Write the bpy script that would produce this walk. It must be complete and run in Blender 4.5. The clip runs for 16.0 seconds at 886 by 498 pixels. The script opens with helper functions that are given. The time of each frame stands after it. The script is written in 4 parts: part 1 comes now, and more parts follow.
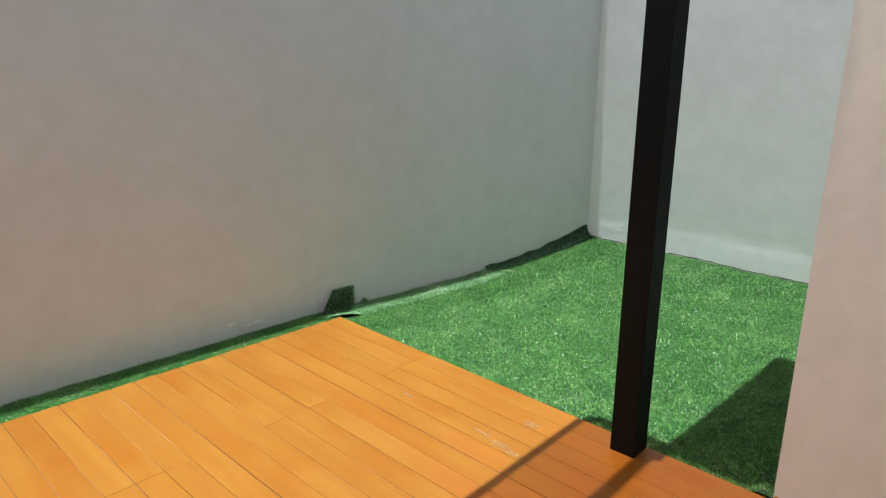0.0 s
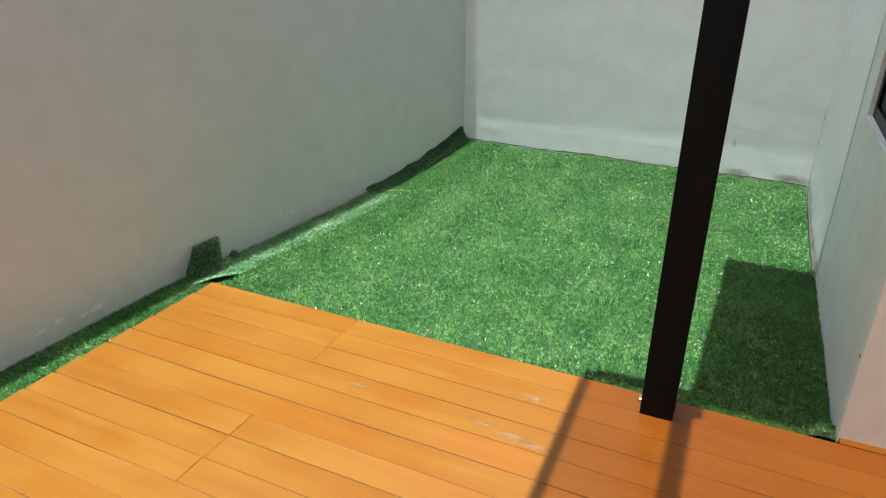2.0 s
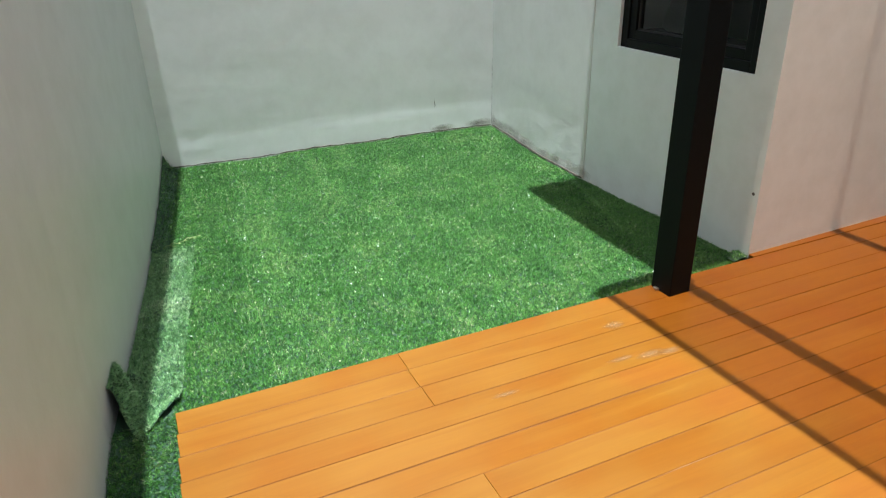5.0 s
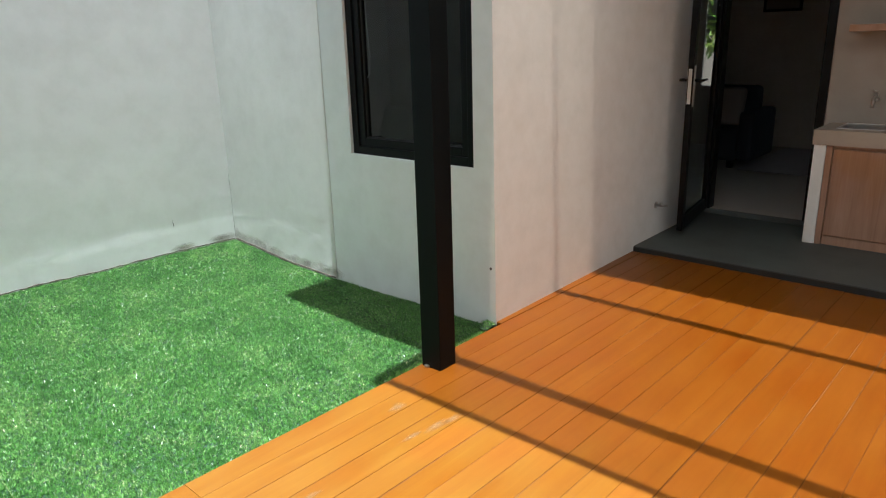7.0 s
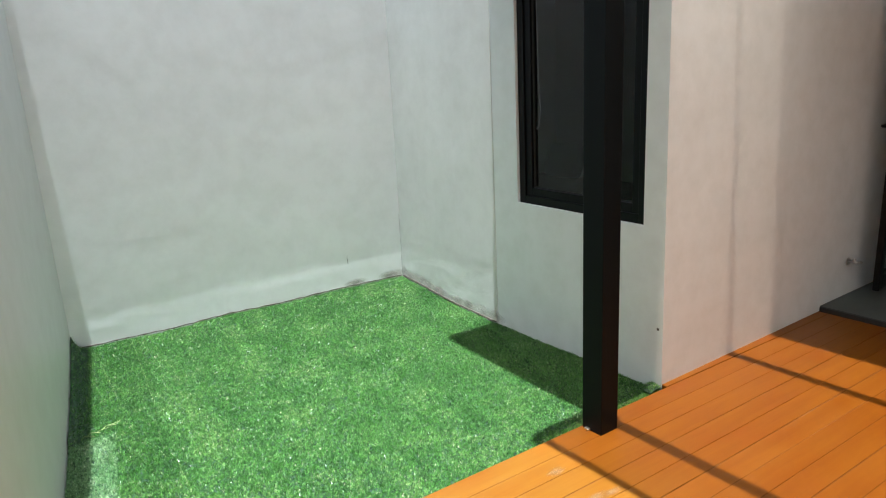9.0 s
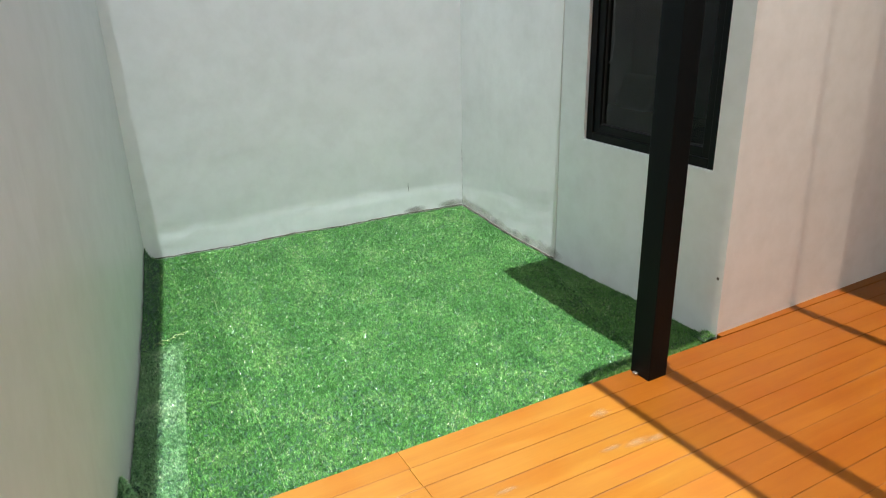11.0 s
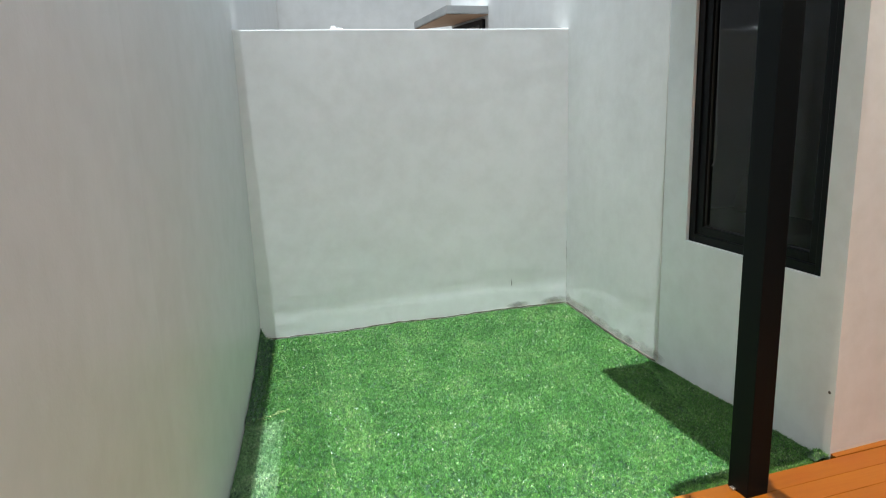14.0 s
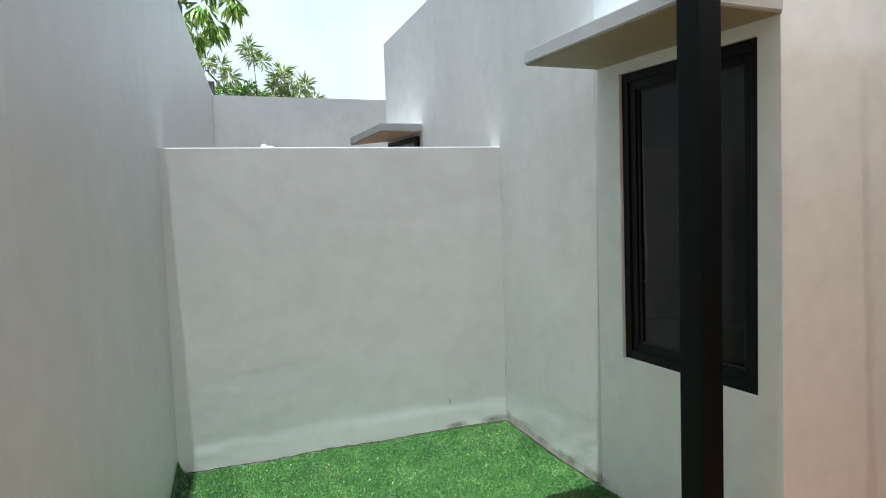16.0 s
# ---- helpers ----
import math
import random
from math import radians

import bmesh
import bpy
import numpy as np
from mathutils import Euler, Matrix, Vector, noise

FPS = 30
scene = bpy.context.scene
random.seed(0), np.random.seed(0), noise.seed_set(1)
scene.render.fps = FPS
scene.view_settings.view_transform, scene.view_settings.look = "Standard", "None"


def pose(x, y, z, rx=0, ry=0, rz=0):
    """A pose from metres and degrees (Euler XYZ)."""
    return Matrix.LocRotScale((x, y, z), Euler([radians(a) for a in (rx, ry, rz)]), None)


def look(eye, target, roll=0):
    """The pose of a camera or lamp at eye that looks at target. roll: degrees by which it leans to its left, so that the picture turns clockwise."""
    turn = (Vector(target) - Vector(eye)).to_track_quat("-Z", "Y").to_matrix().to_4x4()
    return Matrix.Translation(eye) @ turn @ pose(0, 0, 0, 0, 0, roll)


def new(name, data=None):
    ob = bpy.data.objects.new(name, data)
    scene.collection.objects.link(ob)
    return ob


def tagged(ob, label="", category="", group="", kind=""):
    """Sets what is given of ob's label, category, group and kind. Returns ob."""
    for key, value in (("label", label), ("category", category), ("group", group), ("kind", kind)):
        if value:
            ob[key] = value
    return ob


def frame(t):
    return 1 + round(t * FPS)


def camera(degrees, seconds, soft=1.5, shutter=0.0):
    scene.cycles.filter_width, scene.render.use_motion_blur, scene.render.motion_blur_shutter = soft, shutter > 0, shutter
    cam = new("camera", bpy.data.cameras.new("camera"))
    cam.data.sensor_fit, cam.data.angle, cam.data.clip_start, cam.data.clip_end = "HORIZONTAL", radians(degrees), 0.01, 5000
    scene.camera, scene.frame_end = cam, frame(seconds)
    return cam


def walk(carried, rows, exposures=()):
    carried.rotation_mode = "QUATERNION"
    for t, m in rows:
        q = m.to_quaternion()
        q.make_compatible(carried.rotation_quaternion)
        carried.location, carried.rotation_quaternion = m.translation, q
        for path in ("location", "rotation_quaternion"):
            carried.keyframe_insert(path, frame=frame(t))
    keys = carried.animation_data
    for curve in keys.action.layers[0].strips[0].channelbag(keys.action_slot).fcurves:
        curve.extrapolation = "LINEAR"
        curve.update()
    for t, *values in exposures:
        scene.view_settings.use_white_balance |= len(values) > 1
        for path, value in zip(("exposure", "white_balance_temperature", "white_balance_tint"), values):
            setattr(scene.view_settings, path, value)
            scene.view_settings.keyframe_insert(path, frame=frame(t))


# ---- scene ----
# camera and walk: seconds, eye, target, roll
cam = camera(65.8, 16.0, soft=1.1)
PATH = [
    (0, (0.589, -2.512, 1.653), (-0.787, -1.017, 1.048), 0.1),
    (0.5, (0.401, -2.405, 1.593), (-0.802, -0.809, 0.887), -0.2),
    (1, (0.141, -2.363, 1.576), (-0.932, -0.716, 0.782), -0.1),
    (1.5, (-0.125, -2.281, 1.535), (-1.067, -0.589, 0.673), -0.1),
    (2, (-0.484, -2.167, 1.523), (-1.252, -0.407, 0.622), 0.3),
    (2.5, (-0.860, -2.133, 1.517), (-1.487, -0.319, 0.617), 0.4),
    (3, (-1.230, -2.088, 1.504), (-1.695, -0.232, 0.593), 0.1),
    (3.5, (-1.623, -2.083, 1.482), (-1.894, -0.191, 0.564), -0),
    (4, (-2.053, -2.042, 1.471), (-2.060, -0.133, 0.550), 0.6),
    (4.5, (-2.388, -1.994, 1.498), (-2.034, -0.120, 0.572), -0.5),
    (5, (-2.595, -2.047, 1.471), (-1.777, -0.315, 0.562), -1.3),
    (5.2, (-2.622, -2.079, 1.468), (-1.632, -0.439, 0.561), -2.1),
    (7.3, (-2.767, -2.077, 1.482), (-1.234, -0.718, 0.933), -2.4),
    (7.5, (-2.767, -2.084, 1.492), (-1.249, -0.695, 0.985), -3.2),
    (8, (-2.762, -2.067, 1.532), (-1.326, -0.571, 1.087), -3.4),
    (8.5, (-2.753, -2.028, 1.588), (-1.409, -0.449, 1.146), -3.4),
    (9, (-2.776, -2.039, 1.651), (-1.600, -0.360, 1.112), -2.9),
    (9.5, (-2.770, -2.029, 1.679), (-1.715, -0.304, 1.041), -2.1),
    (10, (-2.760, -2.035, 1.703), (-1.748, -0.298, 1.031), -1.6),
    (10.2, (-2.754, -2.036, 1.691), (-1.757, -0.304, 0.983), -1.5),
    (12.3, (-2.738, -2.083, 1.741), (-1.824, -0.335, 0.964), -1.8),
    (12.5, (-2.704, -2.102, 1.731), (-1.826, -0.306, 1.026), -2.3),
    (13, (-2.689, -2.142, 1.698), (-1.922, -0.240, 1.164), -2.2),
    (13.5, (-2.676, -2.170, 1.713), (-1.981, -0.230, 1.215), -2.1),
    (14, (-2.662, -2.194, 1.719), (-1.988, -0.239, 1.255), -1.9),
    (14.5, (-2.633, -2.205, 1.725), (-1.959, -0.233, 1.332), -1.8),
    (15, (-2.638, -2.187, 1.759), (-1.929, -0.202, 1.533), -1.9),
    (15.5, (-2.633, -2.145, 1.751), (-1.851, -0.181, 1.590), -1.9),
    (16, (-2.556, -2.090, 1.779), (-1.692, -0.160, 1.630), -2),
]
walk(cam, [(t, look(eye, target, roll)) for t, eye, target, roll in PATH], [(0.0, 1.56, 5650, 4), (5.0, 1.55, 5650, 4), (7.5, 1.80, 5650, 4), (12.5, 1.83, 5650, 4), (13.5, 1.76, 5650, 4), (15.0, 1.62, 5650, 4), (16.0, 1.46, 5650, 4)])

# ---- world, sun, exposure ----
SUN_LEAN = (0.034, 0.022)          # metres that a shadow moves in x and y for each metre of height
world = bpy.data.worlds.new("sky")
scene.world = world
world.use_nodes = True
wn = world.node_tree.nodes
sky = wn.new("ShaderNodeTexSky")
sky.sky_type = "NISHITA"
sky.sun_disc = False
sky.sun_elevation = math.atan(1 / math.hypot(*SUN_LEAN))
sky.sun_rotation = math.atan2(-SUN_LEAN[0], -SUN_LEAN[1])
sky.air_density, sky.dust_density = 1.3, 10.0
haze = wn.new("ShaderNodeHueSaturation")
haze.inputs["Saturation"].default_value = 0.52
world.node_tree.links.new(sky.outputs[0], haze.inputs["Color"])
world.node_tree.links.new(haze.outputs[0], wn["Background"].inputs[0])
wn["Background"].inputs[1].default_value = 0.053
sun_data = bpy.data.lights.new("sun", "SUN")
sun_data.energy, sun_data.angle, sun_data.color = 5.0, radians(0.55), (1.0, 0.985, 0.95)
sun = new("sun", sun_data)
sun.matrix_world = look((0, 0, 30), (SUN_LEAN[0] * 30, SUN_LEAN[1] * 30, 0))


# ---- materials ----
def mat(name, color, rough=0.6, metal=0.0, spec=0.5):
    m = bpy.data.materials.new(name)
    m.use_nodes = True
    b = m.node_tree.nodes["Principled BSDF"]
    b.inputs["Base Color"].default_value = (*color, 1)
    b.inputs["Roughness"].default_value = rough
    b.inputs["Metallic"].default_value = metal
    b.inputs["Specular IOR Level"].default_value = spec
    return m


def node(m, kind, **sockets):
    n = m.node_tree.nodes.new(kind)
    for k, v in sockets.items():
        n.inputs[k].default_value = v
    return n


def join(m, a, ao, b, bi):
    m.node_tree.links.new(a.outputs[ao], b.inputs[bi])


def bsdf(m):
    return m.node_tree.nodes["Principled BSDF"]


def noise_node(m, scale, detail=4.0, rough=0.55, stretch=None, space="Object"):
    co = m.node_tree.nodes.new("ShaderNodeTexCoord")
    n = node(m, "ShaderNodeTexNoise", Scale=scale, Detail=detail, Roughness=rough)
    if stretch:
        mp = node(m, "ShaderNodeMapping", Scale=stretch)
        join(m, co, space, mp, "Vector")
        join(m, mp, "Vector", n, "Vector")
    else:
        join(m, co, space, n, "Vector")
    return n


def ramp(m, src, out, stops):
    r = m.node_tree.nodes.new("ShaderNodeValToRGB")
    els = r.color_ramp.elements
    while len(els) < len(stops):
        els.new(0.5)
    for e, (p, c) in zip(els, stops):
        e.position, e.color = p, (*c, 1)
    join(m, src, out, r, "Fac")
    return r


def mix(m, fac, a, b, blend="MIX"):
    """Mix two colours; each of fac, a, b is a value or a (node, output)."""
    n = m.node_tree.nodes.new("ShaderNodeMix")
    n.data_type, n.blend_type = "RGBA", blend
    for idx, v in ((0, fac), (6, a), (7, b)):
        if isinstance(v, tuple) and not isinstance(v[0], (int, float)):
            m.node_tree.links.new(v[0].outputs[v[1]], n.inputs[idx])
        else:
            n.inputs[idx].default_value = v if idx == 0 else (*v, 1)
    return n


def bump(m, sources):
    """Chain bumps: (node, output, strength, distance)."""
    last = None
    for src, out, strength, dist in sources:
        b = node(m, "ShaderNodeBump", Strength=strength, Distance=dist)
        join(m, src, out, b, "Height")
        if last:
            join(m, last, "Normal", b, "Normal")
        last = b
    join(m, last, "Normal", bsdf(m), "Normal")


def plaster(name, color, dirt=0.12, wave=0.4, grain=0.25, runs=0.0, gloss=0.62):
    m = mat(name, color, gloss, spec=0.3 if gloss > 0.5 else 0.5)
    big = noise_node(m, 1.1, 5, 0.6)
    mid = noise_node(m, 7, 5, 0.6)
    fine = noise_node(m, 90, 3, 0.6)
    dark = tuple(c * (1 - dirt) for c in color)
    r = ramp(m, big, "Fac", [(0.35, dark), (0.65, color)])
    r2 = ramp(m, mid, "Fac", [(0.3, (0.93, 0.93, 0.92)), (0.6, (1, 1, 1))])
    mx = mix(m, 1.0, (r, "Color"), (r2, "Color"), "MULTIPLY")
    if runs:
        wash = noise_node(m, 1.0, 5, 0.65, (5, 5, 1.3))
        tint = tuple(1 - runs * f for f in (1.0, 1.08, 1.3))
        r3 = ramp(m, wash, "Fac", [(0.36, tint), (0.60, (1, 1, 1))])
        mx = mix(m, 1.0, (mx, 2), (r3, "Color"), "MULTIPLY")
    m.node_tree.links.new(mx.outputs[2], bsdf(m).inputs["Base Color"])
    trowel = noise_node(m, 1.0, 4, 0.6, (9, 9, 14))
    bump(m, [(mid, "Fac", wave, 0.012), (trowel, "Fac", wave * 0.7, 0.006), (fine, "Fac", grain, 0.002)])
    return m


def wood(name, tones, scale=1.0, rough=0.32, upright=False, fresh=None):
    """Long grain along x, a tone of its own for each board; fresh tints the less weathered end."""
    m = mat(name, tones[0], rough, spec=0.32)
    info = m.node_tree.nodes.new("ShaderNodeObjectInfo")
    co = m.node_tree.nodes.new("ShaderNodeTexCoord")
    shift = node(m, "ShaderNodeVectorMath")
    shift.operation = "MULTIPLY_ADD"
    join(m, info, "Random", shift, 0)
    shift.inputs[1].default_value = (37.0, 19.0, 11.0)
    join(m, co, "Object", shift, 2)
    mp = node(m, "ShaderNodeMapping", Scale=(8 * scale, 11 * scale, 0.9 * scale) if upright else (0.9 * scale, 11 * scale, 8 * scale))
    join(m, shift, 0, mp, "Vector")
    n1 = node(m, "ShaderNodeTexNoise", Scale=1.6, Detail=6.0, Roughness=0.6, Distortion=0.6)
    join(m, mp, "Vector", n1, "Vector")
    mp2 = node(m, "ShaderNodeMapping", Scale=(60 * scale, 120 * scale, 5 * scale) if upright else (6 * scale, 160 * scale, 40 * scale))
    join(m, shift, 0, mp2, "Vector")
    n2 = node(m, "ShaderNodeTexNoise", Scale=1.0, Detail=3.0)
    join(m, mp2, "Vector", n2, "Vector")
    n3 = node(m, "ShaderNodeTexNoise", Scale=2.2, Detail=3.0)
    join(m, shift, 0, n3, "Vector")
    r = ramp(m, n1, "Fac", [(0.3, tones[1]), (0.5, tones[0]), (0.72, tones[2])])
    tone = node(m, "ShaderNodeHueSaturation", Hue=0.5, Saturation=1.0, Value=1.0)
    mr = node(m, "ShaderNodeMapRange")
    mr.inputs[3].default_value, mr.inputs[4].default_value = 0.975, 1.025
    join(m, info, "Random", mr, 0)
    join(m, mr, 0, tone, "Value")
    join(m, r, "Color", tone, "Color")
    g = ramp(m, n2, "Fac", [(0.3, (0.94, 0.93, 0.92)), (0.6, (1, 1, 1))])
    mx = mix(m, 1.0, (tone, "Color"), (g, "Color"), "MULTIPLY")
    blot = ramp(m, n3, "Fac", [(0.34, (0.97, 0.86, 0.66)), (0.5, (1.0, 1.0, 1.0)), (0.66, (1.05, 1.09, 1.10))])
    mx2 = mix(m, 1.0, (mx, 2), (blot, "Color"), "MULTIPLY")
    if fresh:
        place = m.node_tree.nodes.new("ShaderNodeNewGeometry")
        axes = m.node_tree.nodes.new("ShaderNodeSeparateXYZ")
        join(m, place, "Position", axes, 0)
        wob = node(m, "ShaderNodeMath")
        wob.operation = "MULTIPLY_ADD"
        join(m, n3, "Fac", wob, 0)
        wob.inputs[1].default_value = 2.1
        join(m, axes, "X", wob, 2)
        worn = ramp(m, wob, 0, [(0.0, (1, 1, 1)), (0.55, fresh)])
        worn.color_ramp.interpolation = "EASE"
        mx2 = mix(m, 1.0, (mx2, 2), (worn, "Color"), "MULTIPLY")
    m.node_tree.links.new(mx2.outputs[2], bsdf(m).inputs["Base Color"])
    rr = node(m, "ShaderNodeMapRange")
    rr.inputs[3].default_value, rr.inputs[4].default_value = rough - 0.06, rough + 0.16
    join(m, n3, "Fac", rr, 0)
    join(m, rr, 0, bsdf(m), "Roughness")
    bump(m, [(n1, "Fac", 0.12, 0.004), (n2, "Fac", 0.12, 0.001)])
    return m


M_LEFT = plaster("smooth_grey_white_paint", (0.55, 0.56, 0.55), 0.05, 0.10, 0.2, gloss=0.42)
M_END = plaster("uneven_white_plaster", (0.775, 0.78, 0.765), 0.05, 0.10, 0.12)
M_SIDE = plaster("stained_white_plaster", (0.69, 0.69, 0.665), 0.08, 0.14, 0.2, 0.025)
M_HOUSE = plaster("white_house_paint", (0.80, 0.83, 0.835), 0.05, 0.10, 0.2)
# Cream darkened to include the shade under the eave.
M_CREAM = plaster("shade_dimmed_cream_wall", (0.38, 0.355, 0.32), 0.06, 0.1, 0.2)
M_NEIGH = plaster("weathered_white_plaster", (0.70, 0.70, 0.68), 0.12, 0.08, 0.15)
M_SLAB = plaster("grey_concrete_edge", (0.60, 0.61, 0.61), 0.2, 0.08, 0.15)
# Darkened to curb sunlight bounced off the wall top and neighbour canopy.
M_COPING = plaster("dimmed_cement_coping", (0.42, 0.42, 0.41), 0.3, 0.2, 0.3)
M_PIER = plaster("blackened_cement", (0.07, 0.068, 0.065), 0.4, 0.3, 0.3)
# Cream with the shade of the undersides put into its colour.
M_SOFFIT = plaster("shade_dimmed_cream_soffit", (0.35, 0.315, 0.235), 0.1, 0.2, 0.2)
M_BROWN = plaster("brown_stained_soffit", (0.40, 0.26, 0.17), 0.2, 0.05, 0.1)
M_DECK = wood("orange_stained_deck", ((0.147, 0.056, 0.0030), (0.135, 0.048, 0.0020), (0.158, 0.065, 0.0045)), fresh=(1.02, 0.84, 0.40))
M_LAMINATE = wood("pinkish_wood_laminate", ((0.36, 0.22, 0.155), (0.30, 0.18, 0.125), (0.41, 0.26, 0.19)), 0.8, 0.45, True)
M_JOIST = mat("dark_under_deck", (0.13, 0.065, 0.03), 0.9)
M_BLACK = mat("black_powder_coat", (0.004, 0.0045, 0.005), 0.42, spec=0.15)
M_POST = mat("black_painted_steel", (0.004, 0.006, 0.007), 0.5, spec=0.12)
pn = noise_node(M_POST, 60, 3)
bump(M_POST, [(pn, "Fac", 0.1, 0.001)])
M_STEEL = mat("brushed_steel", (0.62, 0.61, 0.59), 0.28, 1.0)
M_GASKET = mat("black_rubber", (0.02, 0.02, 0.02), 0.7)
M_CORD = mat("pale_plastic_cord", (0.9, 0.9, 0.88), 0.5)
M_TOP = plaster("beige_solid_worktop", (0.42, 0.37, 0.31), 0.08, 0.05, 0.1)
M_ROOM = plaster("room_paint", (0.66, 0.64, 0.60), 0.05, 0.05, 0.1)
M_TILE = mat("grey_cement_floor", (0.12, 0.125, 0.13), 0.55)
tn = noise_node(M_TILE, 3, 6)
tf = noise_node(M_TILE, 60, 3)
tr = ramp(M_TILE, tn, "Fac", [(0.3, (0.048, 0.058, 0.055)), (0.7, (0.076, 0.089, 0.085))])
join(M_TILE, tr, "Color", bsdf(M_TILE), "Base Color")
bump(M_TILE, [(tf, "Fac", 0.15, 0.002)])
M_FLOOR = mat("pale_room_tile", (0.55, 0.53, 0.50), 0.25)
M_SOFA = mat("dark_blue_fabric", (0.03, 0.04, 0.06), 0.9)
M_CUSHION = mat("grey_cushion_cloth", (0.20, 0.20, 0.20), 0.9)
M_RUG = mat("grey_woven_rug", (0.30, 0.30, 0.31), 0.95)
rn = noise_node(M_RUG, 120, 3)
bump(M_RUG, [(rn, "Fac", 0.4, 0.004)])
M_CANVAS = mat("dark_canvas", (0.22, 0.20, 0.18), 0.8)
M_PILLOW = mat("pale_pillow_cloth", (0.55, 0.55, 0.54), 0.9)
M_EARTH = mat("bare_ground", (0.12, 0.10, 0.08), 0.95)
en = noise_node(M_EARTH, 5, 6)
er = ramp(M_EARTH, en, "Fac", [(0.3, (0.08, 0.07, 0.05)), (0.7, (0.16, 0.13, 0.10))])
join(M_EARTH, er, "Color", bsdf(M_EARTH), "Base Color")
M_BARK = mat("grey_brown_bark", (0.14, 0.11, 0.085), 0.9)
M_LUMP = mat("white_mortar_lump", (0.8, 0.8, 0.78), 0.8)


def glass(name, tint=(0.9, 0.93, 0.92), ior=1.5):
    m = bpy.data.materials.new(name)
    m.use_nodes = True
    nt = m.node_tree
    nt.nodes.remove(nt.nodes["Principled BSDF"])
    tr_ = nt.nodes.new("ShaderNodeBsdfTransparent")
    tr_.inputs[0].default_value = (*tint, 1)
    gl = nt.nodes.new("ShaderNodeBsdfGlossy")
    gl.inputs["Roughness"].default_value = 0.02
    fr = nt.nodes.new("ShaderNodeFresnel")
    fr.inputs[0].default_value = ior
    mx = nt.nodes.new("ShaderNodeMixShader")
    nt.links.new(fr.outputs[0], mx.inputs[0])
    nt.links.new(tr_.outputs[0], mx.inputs[1])
    nt.links.new(gl.outputs[0], mx.inputs[2])
    nt.links.new(mx.outputs[0], nt.nodes["Material Output"].inputs[0])
    return m


M_GLASS = glass("tinted_window_glass", (0.58, 0.60, 0.60))
M_CLEAR = bpy.data.materials.new("clear_inner_glass_face")
M_CLEAR.use_nodes = True
M_CLEAR.node_tree.nodes.remove(M_CLEAR.node_tree.nodes["Principled BSDF"])
see = M_CLEAR.node_tree.nodes.new("ShaderNodeBsdfTransparent")
see.inputs[0].default_value = (0.75, 0.77, 0.77, 1)
M_CLEAR.node_tree.links.new(see.outputs[0], M_CLEAR.node_tree.nodes["Material Output"].inputs[0])
M_SHEET = glass("milky_roof_sheet", (0.87, 0.77, 0.66), 1.3)
sn = M_SHEET.node_tree
milk = sn.nodes.new("ShaderNodeBsdfTranslucent")
milk.inputs[0].default_value = (0.84, 0.86, 0.88, 1)
veil = sn.nodes.new("ShaderNodeMixShader")
veil.inputs[0].default_value = 0.15
last = sn.nodes["Material Output"].inputs[0].links[0].from_node
sn.links.new(last.outputs[0], veil.inputs[1])
sn.links.new(milk.outputs[0], veil.inputs[2])
sn.links.new(veil.outputs[0], sn.nodes["Material Output"].inputs[0])


def leafy(name, dark, light, rough=0.5):
    m = mat(name, dark, rough, spec=0.4)
    geo = m.node_tree.nodes.new("ShaderNodeNewGeometry")
    patch = noise_node(m, 2.3, 4)
    r = ramp(m, geo, "Random Per Island", [(0.0, dark), (0.40, dark), (0.74, light), (0.92, light), (1.0, tuple(min(1, c * 1.3 + 0.30) for c in light))])
    p = ramp(m, patch, "Fac", [(0.3, (0.62, 0.70, 0.62)), (0.5, (1.0, 1.0, 1.0)), (0.7, (1.30, 1.16, 1.35))])
    mx = mix(m, 1.0, (r, "Color"), (p, "Color"), "MULTIPLY")
    m.node_tree.links.new(mx.outputs[2], bsdf(m).inputs["Base Color"])
    return m


def turf(name, dark, light, straw_glint, rough=0.3):
    """Plastic pile: each tuft has a tone of its own, worn patches are paler, a few straw fibres carry painted sun
    glints.
    """
    m = mat(name, dark, rough, spec=0.65)
    tone = m.node_tree.nodes.new("ShaderNodeAttribute")
    tone.attribute_name = "tone"
    patch = noise_node(m, 4.2, 5, 0.65)
    half = tuple((a + b) / 2 for a, b in zip(dark, light))
    r = ramp(m, tone, "Fac", [(0.0, dark), (0.20, dark), (0.42, half), (0.70, light), (0.86, light), (0.91, straw_glint), (1.0, straw_glint)])
    p = ramp(m, patch, "Fac", [(0.36, (0.74, 0.82, 0.74)), (0.5, (1.0, 1.0, 1.0)), (0.64, (1.5, 1.22, 1.5))])
    mx = mix(m, 1.0, (r, "Color"), (p, "Color"), "MULTIPLY")
    matted = ramp(m, noise_node(m, 48, 3, 0.7), "Fac", [(0.36, (0.62, 0.68, 0.62)), (0.5, (1.0, 1.0, 1.0)), (0.64, (1.5, 1.35, 1.5))])
    mx = mix(m, 1.0, (mx, 2), (matted, "Color"), "MULTIPLY")
    m.node_tree.links.new(mx.outputs[2], bsdf(m).inputs["Base Color"])
    return m


M_TURF = turf("green_turf_blades", (0.003, 0.034, 0.007), (0.124, 0.308, 0.053), (0.52, 0.56, 0.33))
M_TURF_PALE = turf("pale_turf_blades", (0.022, 0.100, 0.030), (0.25, 0.43, 0.17), (0.56, 0.62, 0.42))
M_BACKING = mat("dark_turf_backing", (0.008, 0.030, 0.012), 0.85)
M_THREAD = mat("pale_seam_thread", (0.24, 0.30, 0.11), 0.8)
